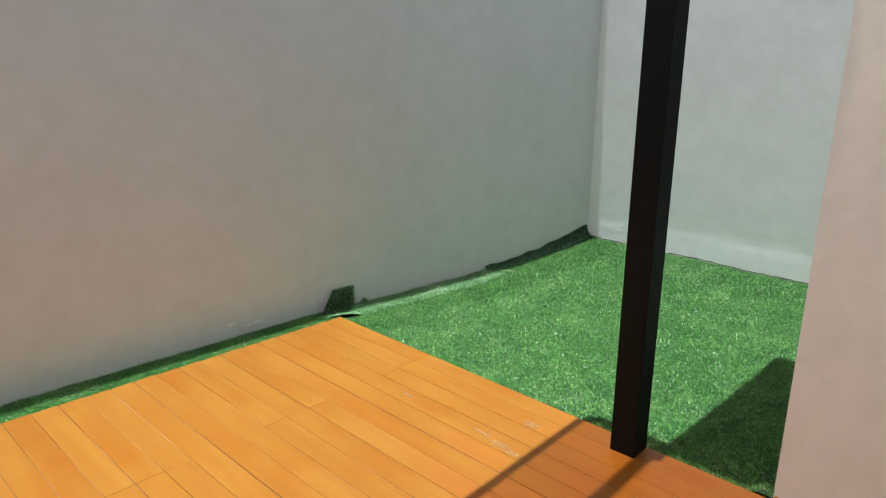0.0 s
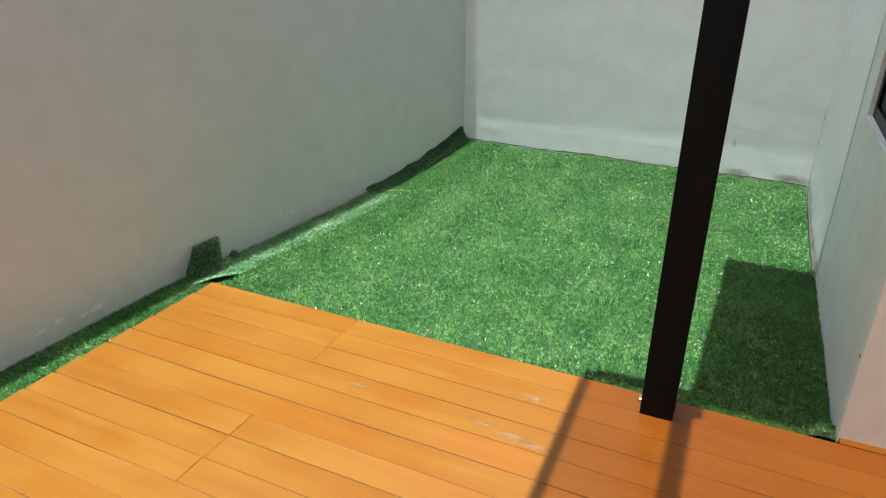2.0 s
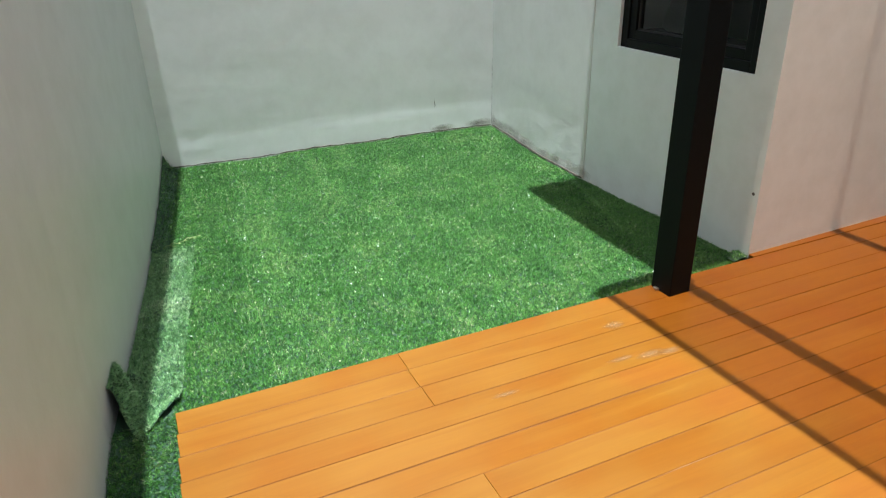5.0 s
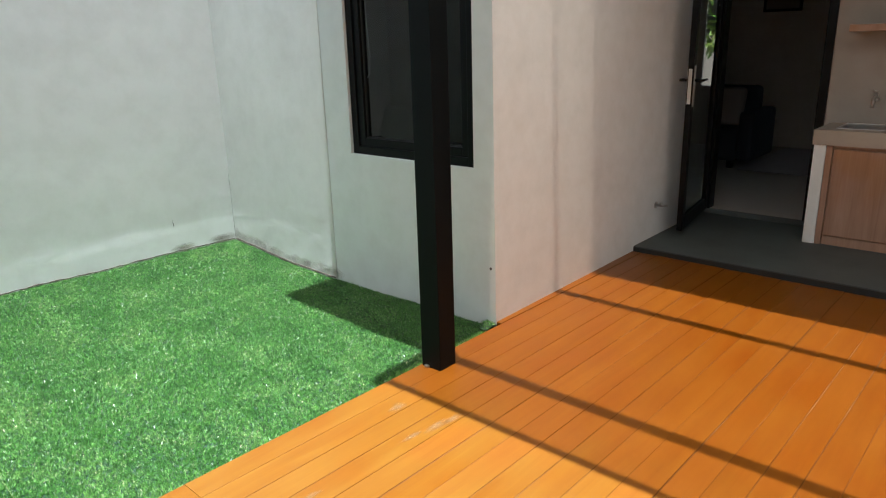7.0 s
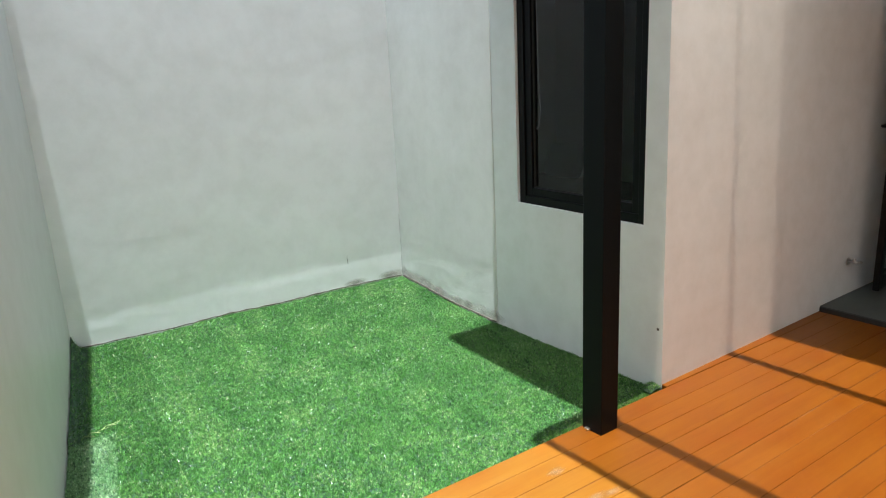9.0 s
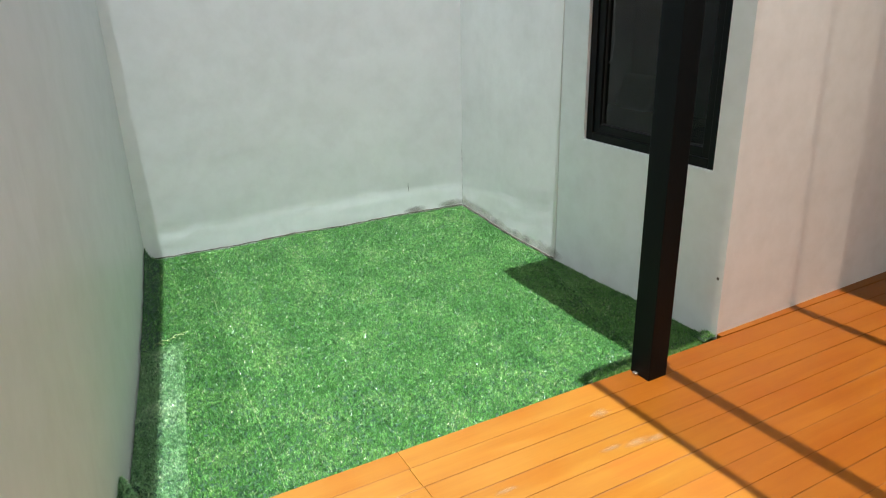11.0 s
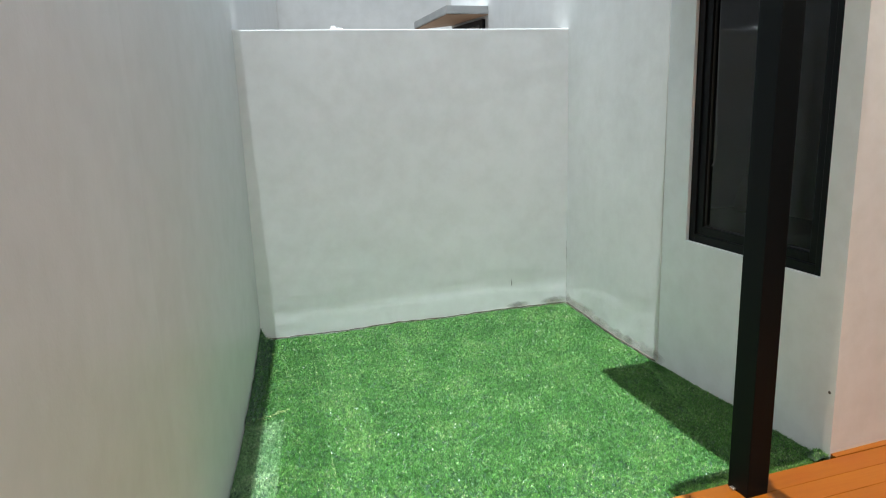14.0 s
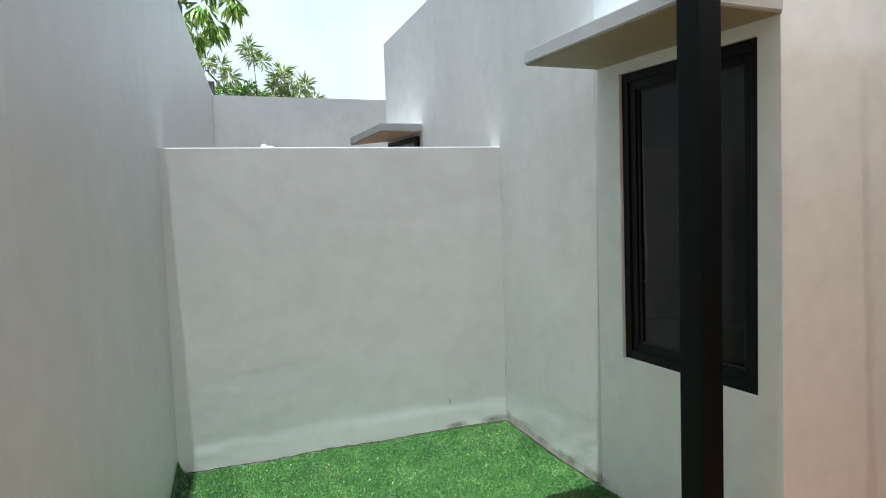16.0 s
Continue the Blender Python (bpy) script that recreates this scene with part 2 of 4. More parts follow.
# Tones raised to paint in sunlight shining through the leaves.
M_LEAF = leafy("glossy_backlit_leaf", (0.11, 0.23, 0.025), (0.42, 0.55, 0.10), 0.4)
M_BUSH = leafy("light_green_leaf", (0.10, 0.20, 0.04), (0.26, 0.40, 0.10), 0.5)
# Paled so that bright haze sits in the leaf colour itself.
M_LEAF_FAR = leafy("hazed_green_leaf", (0.17, 0.24, 0.075), (0.46, 0.52, 0.27), 0.5)


# ---- builders ----
def link_bm(name, bm, material, smooth=False):
    me = bpy.data.meshes.new(name)
    bm.normal_update()
    bm.to_mesh(me)
    bm.free()
    me.materials.append(material)
    if smooth:
        for p in me.polygons:
            p.use_smooth = True
    return new(name, me)


def part(name, bm, material, parent, label="", smooth=False):
    ob = link_bm(name, bm, material, smooth)
    ob.parent = parent
    if label:
        tagged(ob, label)
    return ob


def one_sided(pane, way):
    """Let the pane's face along way reflect; its other faces are clear."""
    pane.data.materials.append(M_CLEAR)
    for p in pane.data.polygons:
        p.material_index = 0 if p.normal.dot(Vector(way)) > 0.9 else 1
    pane.visible_shadow = False


def thing(name, label, category, at=(0, 0, 0), turn=0, group=""):
    e = new(name)
    e.location, e.rotation_euler = at, (0, 0, radians(turn))
    return tagged(e, label, category, group)


def box(bm, lo, hi, bevel=0.0, segs=2):
    lo, hi = Vector(lo), Vector(hi)
    g = bmesh.ops.create_cube(bm, size=1, matrix=Matrix.Translation((lo + hi) / 2) @ Matrix.Diagonal((*(hi - lo), 1)))
    if bevel:
        es = list({e for v in g["verts"] for e in v.link_edges})
        bmesh.ops.bevel(bm, geom=es, offset=bevel, segments=segs, affect="EDGES", profile=0.5)
    return bm


def boxes(*spans, bevel=0.0):
    bm = bmesh.new()
    for lo, hi in spans:
        box(bm, lo, hi, bevel)
    return bm


def tube(pts, radius, sides=10):
    """A round bar along points; radius a number or one for each point."""
    bm = bmesh.new()
    pts = [Vector(p) for p in pts]
    rad = radius if isinstance(radius, (list, tuple)) else [radius] * len(pts)
    rings = []
    for i, p in enumerate(pts):
        d = (pts[min(i + 1, len(pts) - 1)] - pts[max(i - 1, 0)]).normalized()
        q = d.to_track_quat("Z", "Y")
        rings.append([bm.verts.new(p + q @ Vector((rad[i] * math.cos(2 * math.pi * k / sides), rad[i] * math.sin(2 * math.pi * k / sides), 0))) for k in range(sides)])
    for a, b in zip(rings, rings[1:]):
        for k in range(sides):
            bm.faces.new((a[k], a[(k + 1) % sides], b[(k + 1) % sides], b[k]))
    bm.faces.new(rings[0][::-1])
    bm.faces.new(rings[-1])
    return bm


def prism(outline, z0, z1):
    """An upright prism on a plan outline; z1 a number or one for each corner."""
    bm = bmesh.new()
    tops = z1 if isinstance(z1, (list, tuple)) else [z1] * len(outline)
    a = [bm.verts.new((x, y, z0)) for x, y in outline]
    b = [bm.verts.new((x, y, t)) for (x, y), t in zip(outline, tops)]
    n = len(outline)
    for i in range(n):
        bm.faces.new((a[i], a[(i + 1) % n], b[(i + 1) % n], b[i]))
    bm.faces.new(a[::-1])
    bm.faces.new(b)
    bmesh.ops.recalc_face_normals(bm, faces=bm.faces[:])
    return bm


def structure(name, bm, material, label, category):
    return tagged(link_bm(name, bm, material), label, category, kind="structure")


# ---- the plan ----
def left_x(y):
    """The face of the long boundary wall, which runs askew."""
    return -2.84 + (0.171 * y if y > 0 else 0.09 * y)


END_L, END_R, END_TOP = (left_x(2.6), 2.60), (0.004, 2.50), 2.173
JOG_Y, LAND_X, BACK_X, SOUTH_Y = 1.315, 1.63, 2.88, -4.4
SILL, HEAD, WIN_A, WIN_B = 0.827, 2.459, 0.142, 1.094
DECK_TURN = -1.2


def turf_z(x, y):
    """The lie of the turf: it climbs gently to the end wall."""
    rise = max(0.0, min(1.0, (y - 1.0) / 1.5))
    ax, ay, bx, by = -0.12, 1.29, -0.44, 0.15
    k = max(0.0, min(1.0, ((x - ax) * (bx - ax) + (y - ay) * (by - ay)) / ((bx - ax) ** 2 + (by - ay) ** 2)))
    off = math.hypot(x - ax - k * (bx - ax), y - ay - k * (by - ay))
    fold = 0.030 * max(0.0, 1 - off / 0.045) * (1.0 - 0.6 * k)
    return fold - 0.035 + 0.085 * rise * rise + 0.008 * noise.noise(Vector((x * 2.5, y * 2.5, 0.0)))


structure("ground", boxes(((-400, -400, -0.5), (400, 400, -0.16))), M_EARTH, "bare brown earth under the house plots", "ground")

ys = [SOUTH_Y, 0.0, 2.6, 5.4, 9.0]
tops = [3.65, 3.65, 3.6, 3.5, 3.35]
face = [(left_x(y), y) for y in ys]
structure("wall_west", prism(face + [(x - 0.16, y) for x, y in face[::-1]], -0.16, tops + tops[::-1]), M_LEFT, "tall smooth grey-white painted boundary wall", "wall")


def end_wall():
    """The garden's end wall, with the waves and the bulging foot of hand-laid plaster."""
    bm = bmesh.new()
    nx, nz = 150, 130
    (xa, ya), (xb, yb) = END_L, END_R
    grid = []
    for j in range(nz + 1):
        z = -0.16 + (END_TOP + 0.16) * j / nz
        if j == nz - 1:
            z = END_TOP - 0.004
        if j == nz - 2:
            z = END_TOP - 0.008
        row = []
        for i in range(nx + 1):
            u = i / nx
            x, y = xa + (xb - xa) * u, ya + (yb - ya) * u
            foot = 0.24 + 0.05 * math.sin(u * 3.1) + 0.05 * noise.noise(Vector((u * 5, 3.0, 0))) + 0.025 * noise.noise(Vector((u * 17, 6.0, 0)))
            ragged = foot + 0.03 * noise.noise(Vector((x * 9, z * 5, 2.0))) + 0.015 * noise.noise(Vector((x * 28, z * 14, 8.0)))
            s = max(0.0, ragged - z)
            out = 0.018 * s * min(1.0, s / 0.07) * min(1.0, u / 0.05)
            out += 0.00035 * min(1.0, s / 0.05) * noise.noise(Vector((x * 13, z * 16, 4.0)))
            if j == nz:
                out -= 0.0012
            out += 0.0005 * noise.noise(Vector((x * 2.6, z * 4.0, 1.0))) + 0.00022 * noise.noise(Vector((x * 7, z * 9, 5.0)))
            out += 0.00012 * noise.noise(Vector((x * 11, z * 15, 3.0))) + 0.00008 * noise.noise(Vector((x * 25, z * 30, 9.0)))
            row.append(bm.verts.new((x, y - out, z)))
        grid.append(row)
    for j in range(nz):
        for i in range(nx):
            bm.faces.new((grid[j][i], grid[j][i + 1], grid[j + 1][i + 1], grid[j + 1][i]))
    back = [bm.verts.new((x, y + 0.14, z)) for (x, y), z in ((END_L, -0.16), (END_R, -0.16), (END_R, END_TOP), (END_L, END_TOP))]
    bm.faces.new((back[1], back[0], back[3], back[2]))
    rim = [bm.verts.new(v.co) for v in grid[nz]]
    back_top = [bm.verts.new(v.co) for v in (back[2], back[3])]
    bm.faces.new(rim + back_top).material_index = 1
    return bm


structure("wall_north", end_wall(), M_END, "rough white plastered wall across the end of the garden", "wall")
bpy.data.objects["wall_north"].data.materials.append(M_COPING)
for p in bpy.data.objects["wall_north"].data.polygons:
    p.use_smooth = len(p.vertices) == 4
    if abs(p.normal.z) > 0.9:
        p.use_smooth = False

# the boundary stretch beside the house, and the neighbour's house in the same plane
structure("wall_boundary", prism([(0.0, JOG_Y), (0.15, JOG_Y), (0.15, 3.66), (0.0, 3.66)], -0.16, [3.9, 3.9, 3.63, 3.63]), M_SIDE, "white plastered wall beside the artificial lawn", "wall")


def plaster_coat():
    """The coat on the boundary wall: hand-trowelled, thicker and lumpier towards its foot."""
    bm = bmesh.new()
    ny, nz = 70, 140
    grid = []
    for j in range(nz + 1):
        z = -0.16 + 3.99 * (j / nz) ** 1.3
        row = []
        for i in range(ny + 1):
            y = JOG_Y + 0.001 + (2.56 - JOG_Y) * i / ny
            foot = 0.30 + 0.06 * noise.noise(Vector((y * 3.0, 3.0, 7.0))) + 0.03 * noise.noise(Vector((y * 9, z * 6, 2.0)))
            s = max(0.0, foot - z)
            out = 0.003 + 0.012 * s * min(1.0, s / 0.08) + 0.0012 * min(1.0, s / 0.05) * noise.noise(Vector((y * 12, z * 12, 4.0)))
            out += 0.0008 * noise.noise(Vector((y * 3.0, z * 3.5, 1.0))) + 0.0003 * noise.noise(Vector((y * 9, z * 9, 5.0)))
            row.append(bm.verts.new((-max(0.001, out), y, z)))
        grid.append(row)
    for j in range(nz):
        for i in range(ny):
            bm.faces.new((grid[j][i], grid[j + 1][i], grid[j + 1][i + 1], grid[j][i + 1]))
    lip = [(bm.verts.new(r[0].co), bm.verts.new((0.002, r[0].co.y, r[0].co.z))) for r in grid]
    for a, b in zip(lip, lip[1:]):
        bm.faces.new((a[0], a[1], b[1], b[0]))
    return bm


part("plaster_coat", plaster_coat(), M_SIDE, bpy.data.objects["wall_boundary"], "uneven trowelled coat", True)


def holed_wall_x(x0, x1, y0, y1, z0, z1, ho):
    """A wall across x with one opening (ya, yb, za, zb)."""
    ya, yb, za, zb = ho
    return boxes(((x0, y0, z0), (x1, ya, z1)), ((x0, yb, z0), (x1, y1, z1)), ((x0, ya, z0), (x1, yb, za)), ((x0, ya, zb), (x1, yb, z1)))


structure("wall_house", holed_wall_x(0.0, 0.15, 0.0, JOG_Y, -0.16, 3.95, (WIN_A, WIN_B, SILL, HEAD)), M_HOUSE, "smooth white house wall round a tall window", "wall")
structure("wall_east", boxes(((0.15, 0.0, -0.16), (BACK_X, 0.15, 3.95))), M_HOUSE, "smooth white house wall along the wooden deck", "wall")
for ob in (bpy.data.objects["wall_house"], bpy.data.objects["wall_east"]):
    for v in ob.data.vertices:
        if abs(v.co.y) < 0.001:
            v.co.y = 0.009 * max(0.0, v.co.z)
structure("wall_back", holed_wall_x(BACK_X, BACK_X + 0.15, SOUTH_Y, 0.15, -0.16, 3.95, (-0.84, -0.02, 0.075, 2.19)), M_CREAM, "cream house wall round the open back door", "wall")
# Out of view: added to close the yard and reflect light onto wall_east.
structure("wall_south", boxes(((-3.4, SOUTH_Y - 0.15, -0.16), (BACK_X + 0.15, SOUTH_Y, 3.65))), M_HOUSE, "unseen white wall added to bounce light into the yard", "wall")

# rooms behind the window and the door
structure("floor_room", boxes(((0.15, 0.15, -0.16), (6.8, 4.2, 0.03)), ((BACK_X + 0.15, -3.2, -0.16), (6.8, 0.15, 0.031))), M_FLOOR, "pale tiled floor inside the house", "floor")
structure("wall_room", boxes(((6.8, -3.35, -0.16), (6.95, -0.42, 3.0)), ((6.8, -0.17, -0.16), (6.95, 4.35, 3.0)), ((6.8, -0.42, 2.1), (6.95, -0.17, 3.0)), ((6.8, -0.42, -0.16), (6.95, -0.17, 0.8)), ((0.15, 4.2, -0.16), (6.8, 4.35, 3.0)), ((BACK_X + 0.15, -3.35, -0.16), (6.8, -3.2, 3.0)),
                             ((BACK_X, 0.15, -0.16), (BACK_X + 0.15, 4.2, 3.0))), M_ROOM, "plain painted walls of the dim rooms", "wall")
structure("ceiling", boxes(((0.15, 0.15, 2.9), (6.95, 4.35, 3.0)), ((BACK_X + 0.15, -3.35, 2.901), (6.95, 0.15, 3.001))), M_ROOM, "plain ceiling of the dim rooms", "ceiling")
structure("eave", boxes(((0.94, SOUTH_Y, 2.70), (BACK_X, 0.0, 2.82))), M_SOFFIT, "solid roof over the kitchen end of the deck", "roof")
structure("landing", boxes(((LAND_X, SOUTH_Y, -0.16), (BACK_X, 0.0, 0.035))), M_TILE, "grey cement landing one low step above the deck", "floor")


structure("trim", boxes(((LAND_X - 0.012, SOUTH_Y, -0.02), (LAND_X, -0.004, 0.031))), M_GASKET, "dark edge strip of the landing step", "trim")


# ---- window ----
def window():
    e = tagged(new("window_1"), "tall black aluminium window with dark glass", "window", kind="structure")

    def ring(x0, x1, inset, width):
        a, b, c, d = WIN_A + inset, WIN_B - inset, SILL + inset, HEAD - inset
        return boxes(((x0, a, c), (x1, a + width, d)), ((x0, b - width, c), (x1, b, d)), ((x0, a + width, c), (x1, b - width, c + width)), ((x0, a + width, d - width), (x1, b - width, d)), bevel=0.003)
    part("window_frame", ring(0.018, 0.10, 0.002, 0.05), M_BLACK, e)
    sash = part("sash", ring(0.03, 0.085, 0.046, 0.055), M_BLACK, e)
    part("gasket", ring(0.045, 0.07, 0.10, 0.008), M_GASKET, sash)
    pane = part("pane", boxes(((0.055, WIN_A + 0.10, SILL + 0.10), (0.061, WIN_B - 0.10, HEAD - 0.10))), M_GLASS, e, "dark tinted glass")
    one_sided(pane, (-1, 0, 0))
    part("window_sill", boxes(((0.004, WIN_A, SILL - 0.002), (0.15, WIN_B, SILL + 0.004))), M_HOUSE, e)


window()


def canopy(name, y0, y1, wall_x, z, out0, out1, label, under, slab, sag=0.0):
    e = thing(name, label, "canopy")
    bm = prism([(wall_x, y1), (wall_x, y0), (wall_x - out0, y0), (wall_x - out1, y1)], z, z + 0.075)
    for v in bm.verts:
        if v.co.x < wall_x - 0.2 and v.co.y > y0 + 0.3:
            v.co.z -= sag
    bmesh.ops.bevel(bm, geom=bm.edges[:], offset=0.006, segments=2, affect="EDGES")
    part("slab", bm, slab, e)
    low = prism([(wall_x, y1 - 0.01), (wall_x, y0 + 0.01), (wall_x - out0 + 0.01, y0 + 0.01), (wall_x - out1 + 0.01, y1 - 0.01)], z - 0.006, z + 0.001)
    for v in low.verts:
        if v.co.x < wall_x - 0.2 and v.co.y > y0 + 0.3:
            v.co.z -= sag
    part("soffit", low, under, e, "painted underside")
    return e


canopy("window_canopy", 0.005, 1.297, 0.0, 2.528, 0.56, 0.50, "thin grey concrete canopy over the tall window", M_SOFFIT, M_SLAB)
canopy("window_canopy", 4.0, 5.0, 0.0, 2.445, 0.42, 0.42, "thin concrete canopy on the neighbouring house", M_BROWN, M_COPING, 0.04)


# ---- pergola: post, beams and sheets ----
def pergola():
    e = thing("pergola", "black steel pergola with milky roof sheets over the deck", "pergola", (-0.571, -0.088, 0.0))
    o = Vector((-0.571, -0.088, 0.0))

    def loc(*spans, bevel=0.003):
        return boxes(*[(Vector(a) - o, Vector(b) - o) for a, b in spans], bevel=bevel)
    part("post", loc(((-0.622, -0.142, -0.03), (-0.511, -0.026, 2.72)), bevel=0.004), M_POST, e)
    part("base_bracket", loc(((-0.636, -0.075, 0.0), (-0.62, -0.05, 0.012))), M_STEEL, e, "small steel anchor tab")
    part("beam", loc(((-0.608, SOUTH_Y, 2.72), (-0.543, 0.04, 2.80))), M_POST, e)
    part("beam", loc(((0.490, SOUTH_Y, 2.72), (0.548, 0.012, 2.80))), M_POST, e)
    part("edge_beam", loc(((-0.955, SOUTH_Y, 2.80), (-0.915, 0.022, 2.84))), M_POST, e)
    part("front_beam", loc(((-0.915, -0.018, 2.80), (-0.01, 0.048, 2.84))), M_POST, e)
    part("roof_sheet", loc(((-0.95, SOUTH_Y, 2.842), (0.0, 0.022, 2.848)), bevel=0), M_SHEET, e, "milky see-through plastic sheet")
    part("roof_sheet", loc(((0.0, SOUTH_Y, 2.842), (0.935, 0.012, 2.848)), bevel=0), M_SHEET, e, "milky see-through plastic sheet")


pergola()


# ---- kitchen end ----
def sink_unit():
    y0, y1 = -2.94, -0.90
    e = thing("kitchen_cabinet", "outdoor kitchen cabinet with white side and wooden doors", "cabinet", (2.41, y0, 0.035))
    o = Vector((2.41, y0, 0.035))

    def loc(*spans, bevel=0.002):
        return boxes(*[(Vector(a) - o, Vector(b) - o) for a, b in spans], bevel=bevel)
    part("side_wall", loc(((2.41, y1 - 0.075, 0.035), (BACK_X, y1, 0.727))), M_HOUSE, e, "white plastered end panel")
    part("body", loc(((2.44, y0, 0.035), (BACK_X, y1 - 0.075, 0.727))), M_LAMINATE, e)
    part("face_frame", loc(((2.415, y1 - 0.115, 0.035), (2.44, y1 - 0.077, 0.725)), ((2.43, y0, 0.035), (2.44, y1 - 0.12, 0.10))), M_LAMINATE, e)
    for k in range(4):
        b = y1 - 0.125 - k * 0.45
        part("door", loc(((2.418, b - 0.44, 0.105), (2.438, b, 0.70)), bevel=0.003), M_LAMINATE, e)
    w = thing("worktop", "thick beige worktop with a sunken steel sink", "worktop", (2.40, y0, 0.727))
    run = y1 + 0.01 - y0
    part("slab", boxes(((0.0, 0.0, 0.0), (0.13, run, 0.10)), ((0.43, 0.0, 0.0), (0.478, run, 0.10)), ((0.13, 1.93, 0.0), (0.43, run, 0.10)), ((0.13, 0.0, 0.0), (0.43, 1.45, 0.10))), M_TOP, w)
    s = thing("sink", "brushed steel sink set into the worktop", "sink", (2.53, y0 + 1.45, 0.727))
    part("bowl", boxes(((0.0, 0.0, -0.06), (0.30, 0.48, -0.055)), ((0.0, 0.0, -0.055), (0.004, 0.48, 0.1)), ((0.296, 0.0, -0.055), (0.30, 0.48, 0.1)), ((0.004, 0.0, -0.055), (0.296, 0.004, 0.1)), ((0.004, 0.476, -0.055), (0.296, 0.48, 0.1))), M_STEEL, s)
    part("rim", boxes(((-0.015, -0.015, 0.1), (0.315, 0.0, 0.105)), ((-0.015, 0.48, 0.1), (0.315, 0.495, 0.105)), ((-0.015, 0.0, 0.1), (0.0, 0.48, 0.105)), ((0.30, 0.0, 0.1), (0.315, 0.48, 0.105)), bevel=0.002), M_STEEL, s)
    f = thing("faucet", "chrome wall faucet over the sink", "faucet", (BACK_X, -1.16, 1.0))
    part("spout", tube([(0, 0, 0), (-0.05, 0, 0), (-0.10, 0, 0.02), (-0.17, 0, 0.015), (-0.19, 0, -0.04)], 0.011), M_STEEL, f, smooth=True)
    part("handle", tube([(-0.05, 0, 0.01), (-0.05, 0, 0.05), (-0.08, 0.02, 0.06)], 0.008), M_STEEL, f, smooth=True)
    sh = thing("wall_shelf", "wooden shelf on the wall above the sink", "shelf", (2.63, -2.9, 1.455))
    part("board", boxes(((0.0, 0.0, 0.0), (0.25, 1.93, 0.045)), bevel=0.002), M_LAMINATE, sh)


sink_unit()


def back_door():
    fr = tagged(new("door_1"), "black aluminium frame of the back door", "door frame", kind="structure")
    x0, x1 = BACK_X - 0.02, BACK_X + 0.08
    part("jamb", boxes(((x0, -0.84, 0.075), (x1, -0.78, 2.19)), bevel=0.003), M_BLACK, fr)
    part("jamb", boxes(((x0, -0.07, 0.075), (x1, -0.02, 2.19)), bevel=0.003), M_BLACK, fr)
    part("head", boxes(((x0, -0.78, 2.13), (x1, -0.07, 2.19)), bevel=0.003), M_BLACK, fr)
    part("threshold", boxes(((x0, -0.84, 0.035), (x1, -0.02, 0.0745)), bevel=0.004), M_TILE, fr)
    e = thing("back_door", "open black framed glass door standing against the wall", "door", (2.845, -0.035, 0.08), 188.5)

    def stile(*spans):
        return boxes(*spans, bevel=0.004)
    part("stile", stile(((0.0, -0.02, 0.0), (0.07, 0.02, 2.05))), M_BLACK, e)
    part("stile", stile(((0.75, -0.02, 0.0), (0.82, 0.02, 2.05))), M_BLACK, e)
    part("rail", stile(((0.07, -0.02, 0.0), (0.75, 0.02, 0.09))), M_BLACK, e)
    part("rail", stile(((0.07, -0.02, 1.98), (0.75, 0.02, 2.05))), M_BLACK, e)
    g = part("pane", boxes(((0.065, -0.003, 0.085), (0.755, 0.003, 1.985))), M_GLASS, e, "dark tinted glass")
    one_sided(g, (0, 1, 0))
    lock = part("lock_plate", boxes(((0.769, -0.026, 0.90), (0.801, -0.019, 1.18)), ((0.769, 0.019, 0.90), (0.801, 0.026, 1.18)), ((0.8195, -0.012, 0.92), (0.8225, 0.012, 1.16)), bevel=0.002), M_STEEL, e, "brushed steel lock plate")
    part("handle", tube([(0.785, 0.02, 1.08), (0.785, 0.07, 1.08), (0.77, 0.078, 1.08), (0.67, 0.078, 1.08)], 0.009), M_BLACK, lock, smooth=True)
    part("handle", tube([(0.785, -0.02, 1.08), (0.785, -0.07, 1.08), (0.77, -0.078, 1.08), (0.67, -0.078, 1.08)], 0.009), M_BLACK, lock, smooth=True)
    for z in (0.25, 1.0, 1.8):
        part("hinge", tube([(-0.005, -0.022, z), (-0.005, -0.022, z + 0.1)], 0.009), M_BLACK, e)


back_door()

tap = thing("wall_tap", "small chrome garden tap low on the wall", "tap", (1.955, 0.0, 0.272))
part("flange", tube([(0, 0.0, 0), (0, -0.008, 0)], 0.024, 16), M_STEEL, tap)
part("spout", tube([(0, -0.006, 0), (0, -0.05, 0), (0.02, -0.062, -0.004), (0.055, -0.064, -0.008)], 0.009), M_STEEL, tap, smooth=True)
part("knob", tube([(0, -0.04, 0.0), (0, -0.04, 0.022)], 0.011), M_STEEL, tap, smooth=True)

cord = thing("blind_cord", "thin pale loop of blind cord behind the window", "cord", (0.069, 0.950, 2.40))
part("loop", tube([(0, 0.030, 0.03), (0, 0.029, -0.384), (0, 0.018, -0.83), (0, 0.004, -1.0), (0, 0.016, -1.10), (0, 0.055, -1.142), (0, 0.070, -1.10), (0, 0.066, 0.03)], 0.004, 6), M_CORD, cord)

sofa = thing("sofa", "dark blue fabric sofa inside the house", "sofa", (4.95, 0.45, 0.031))
part("seat", boxes(((0, 0, 0.08), (0.8, 1.6, 0.42)), bevel=0.04), M_SOFA, sofa)
part("backrest", boxes(((0.62, 0, 0.42), (0.82, 1.6, 0.85)), bevel=0.05), M_SOFA, sofa)
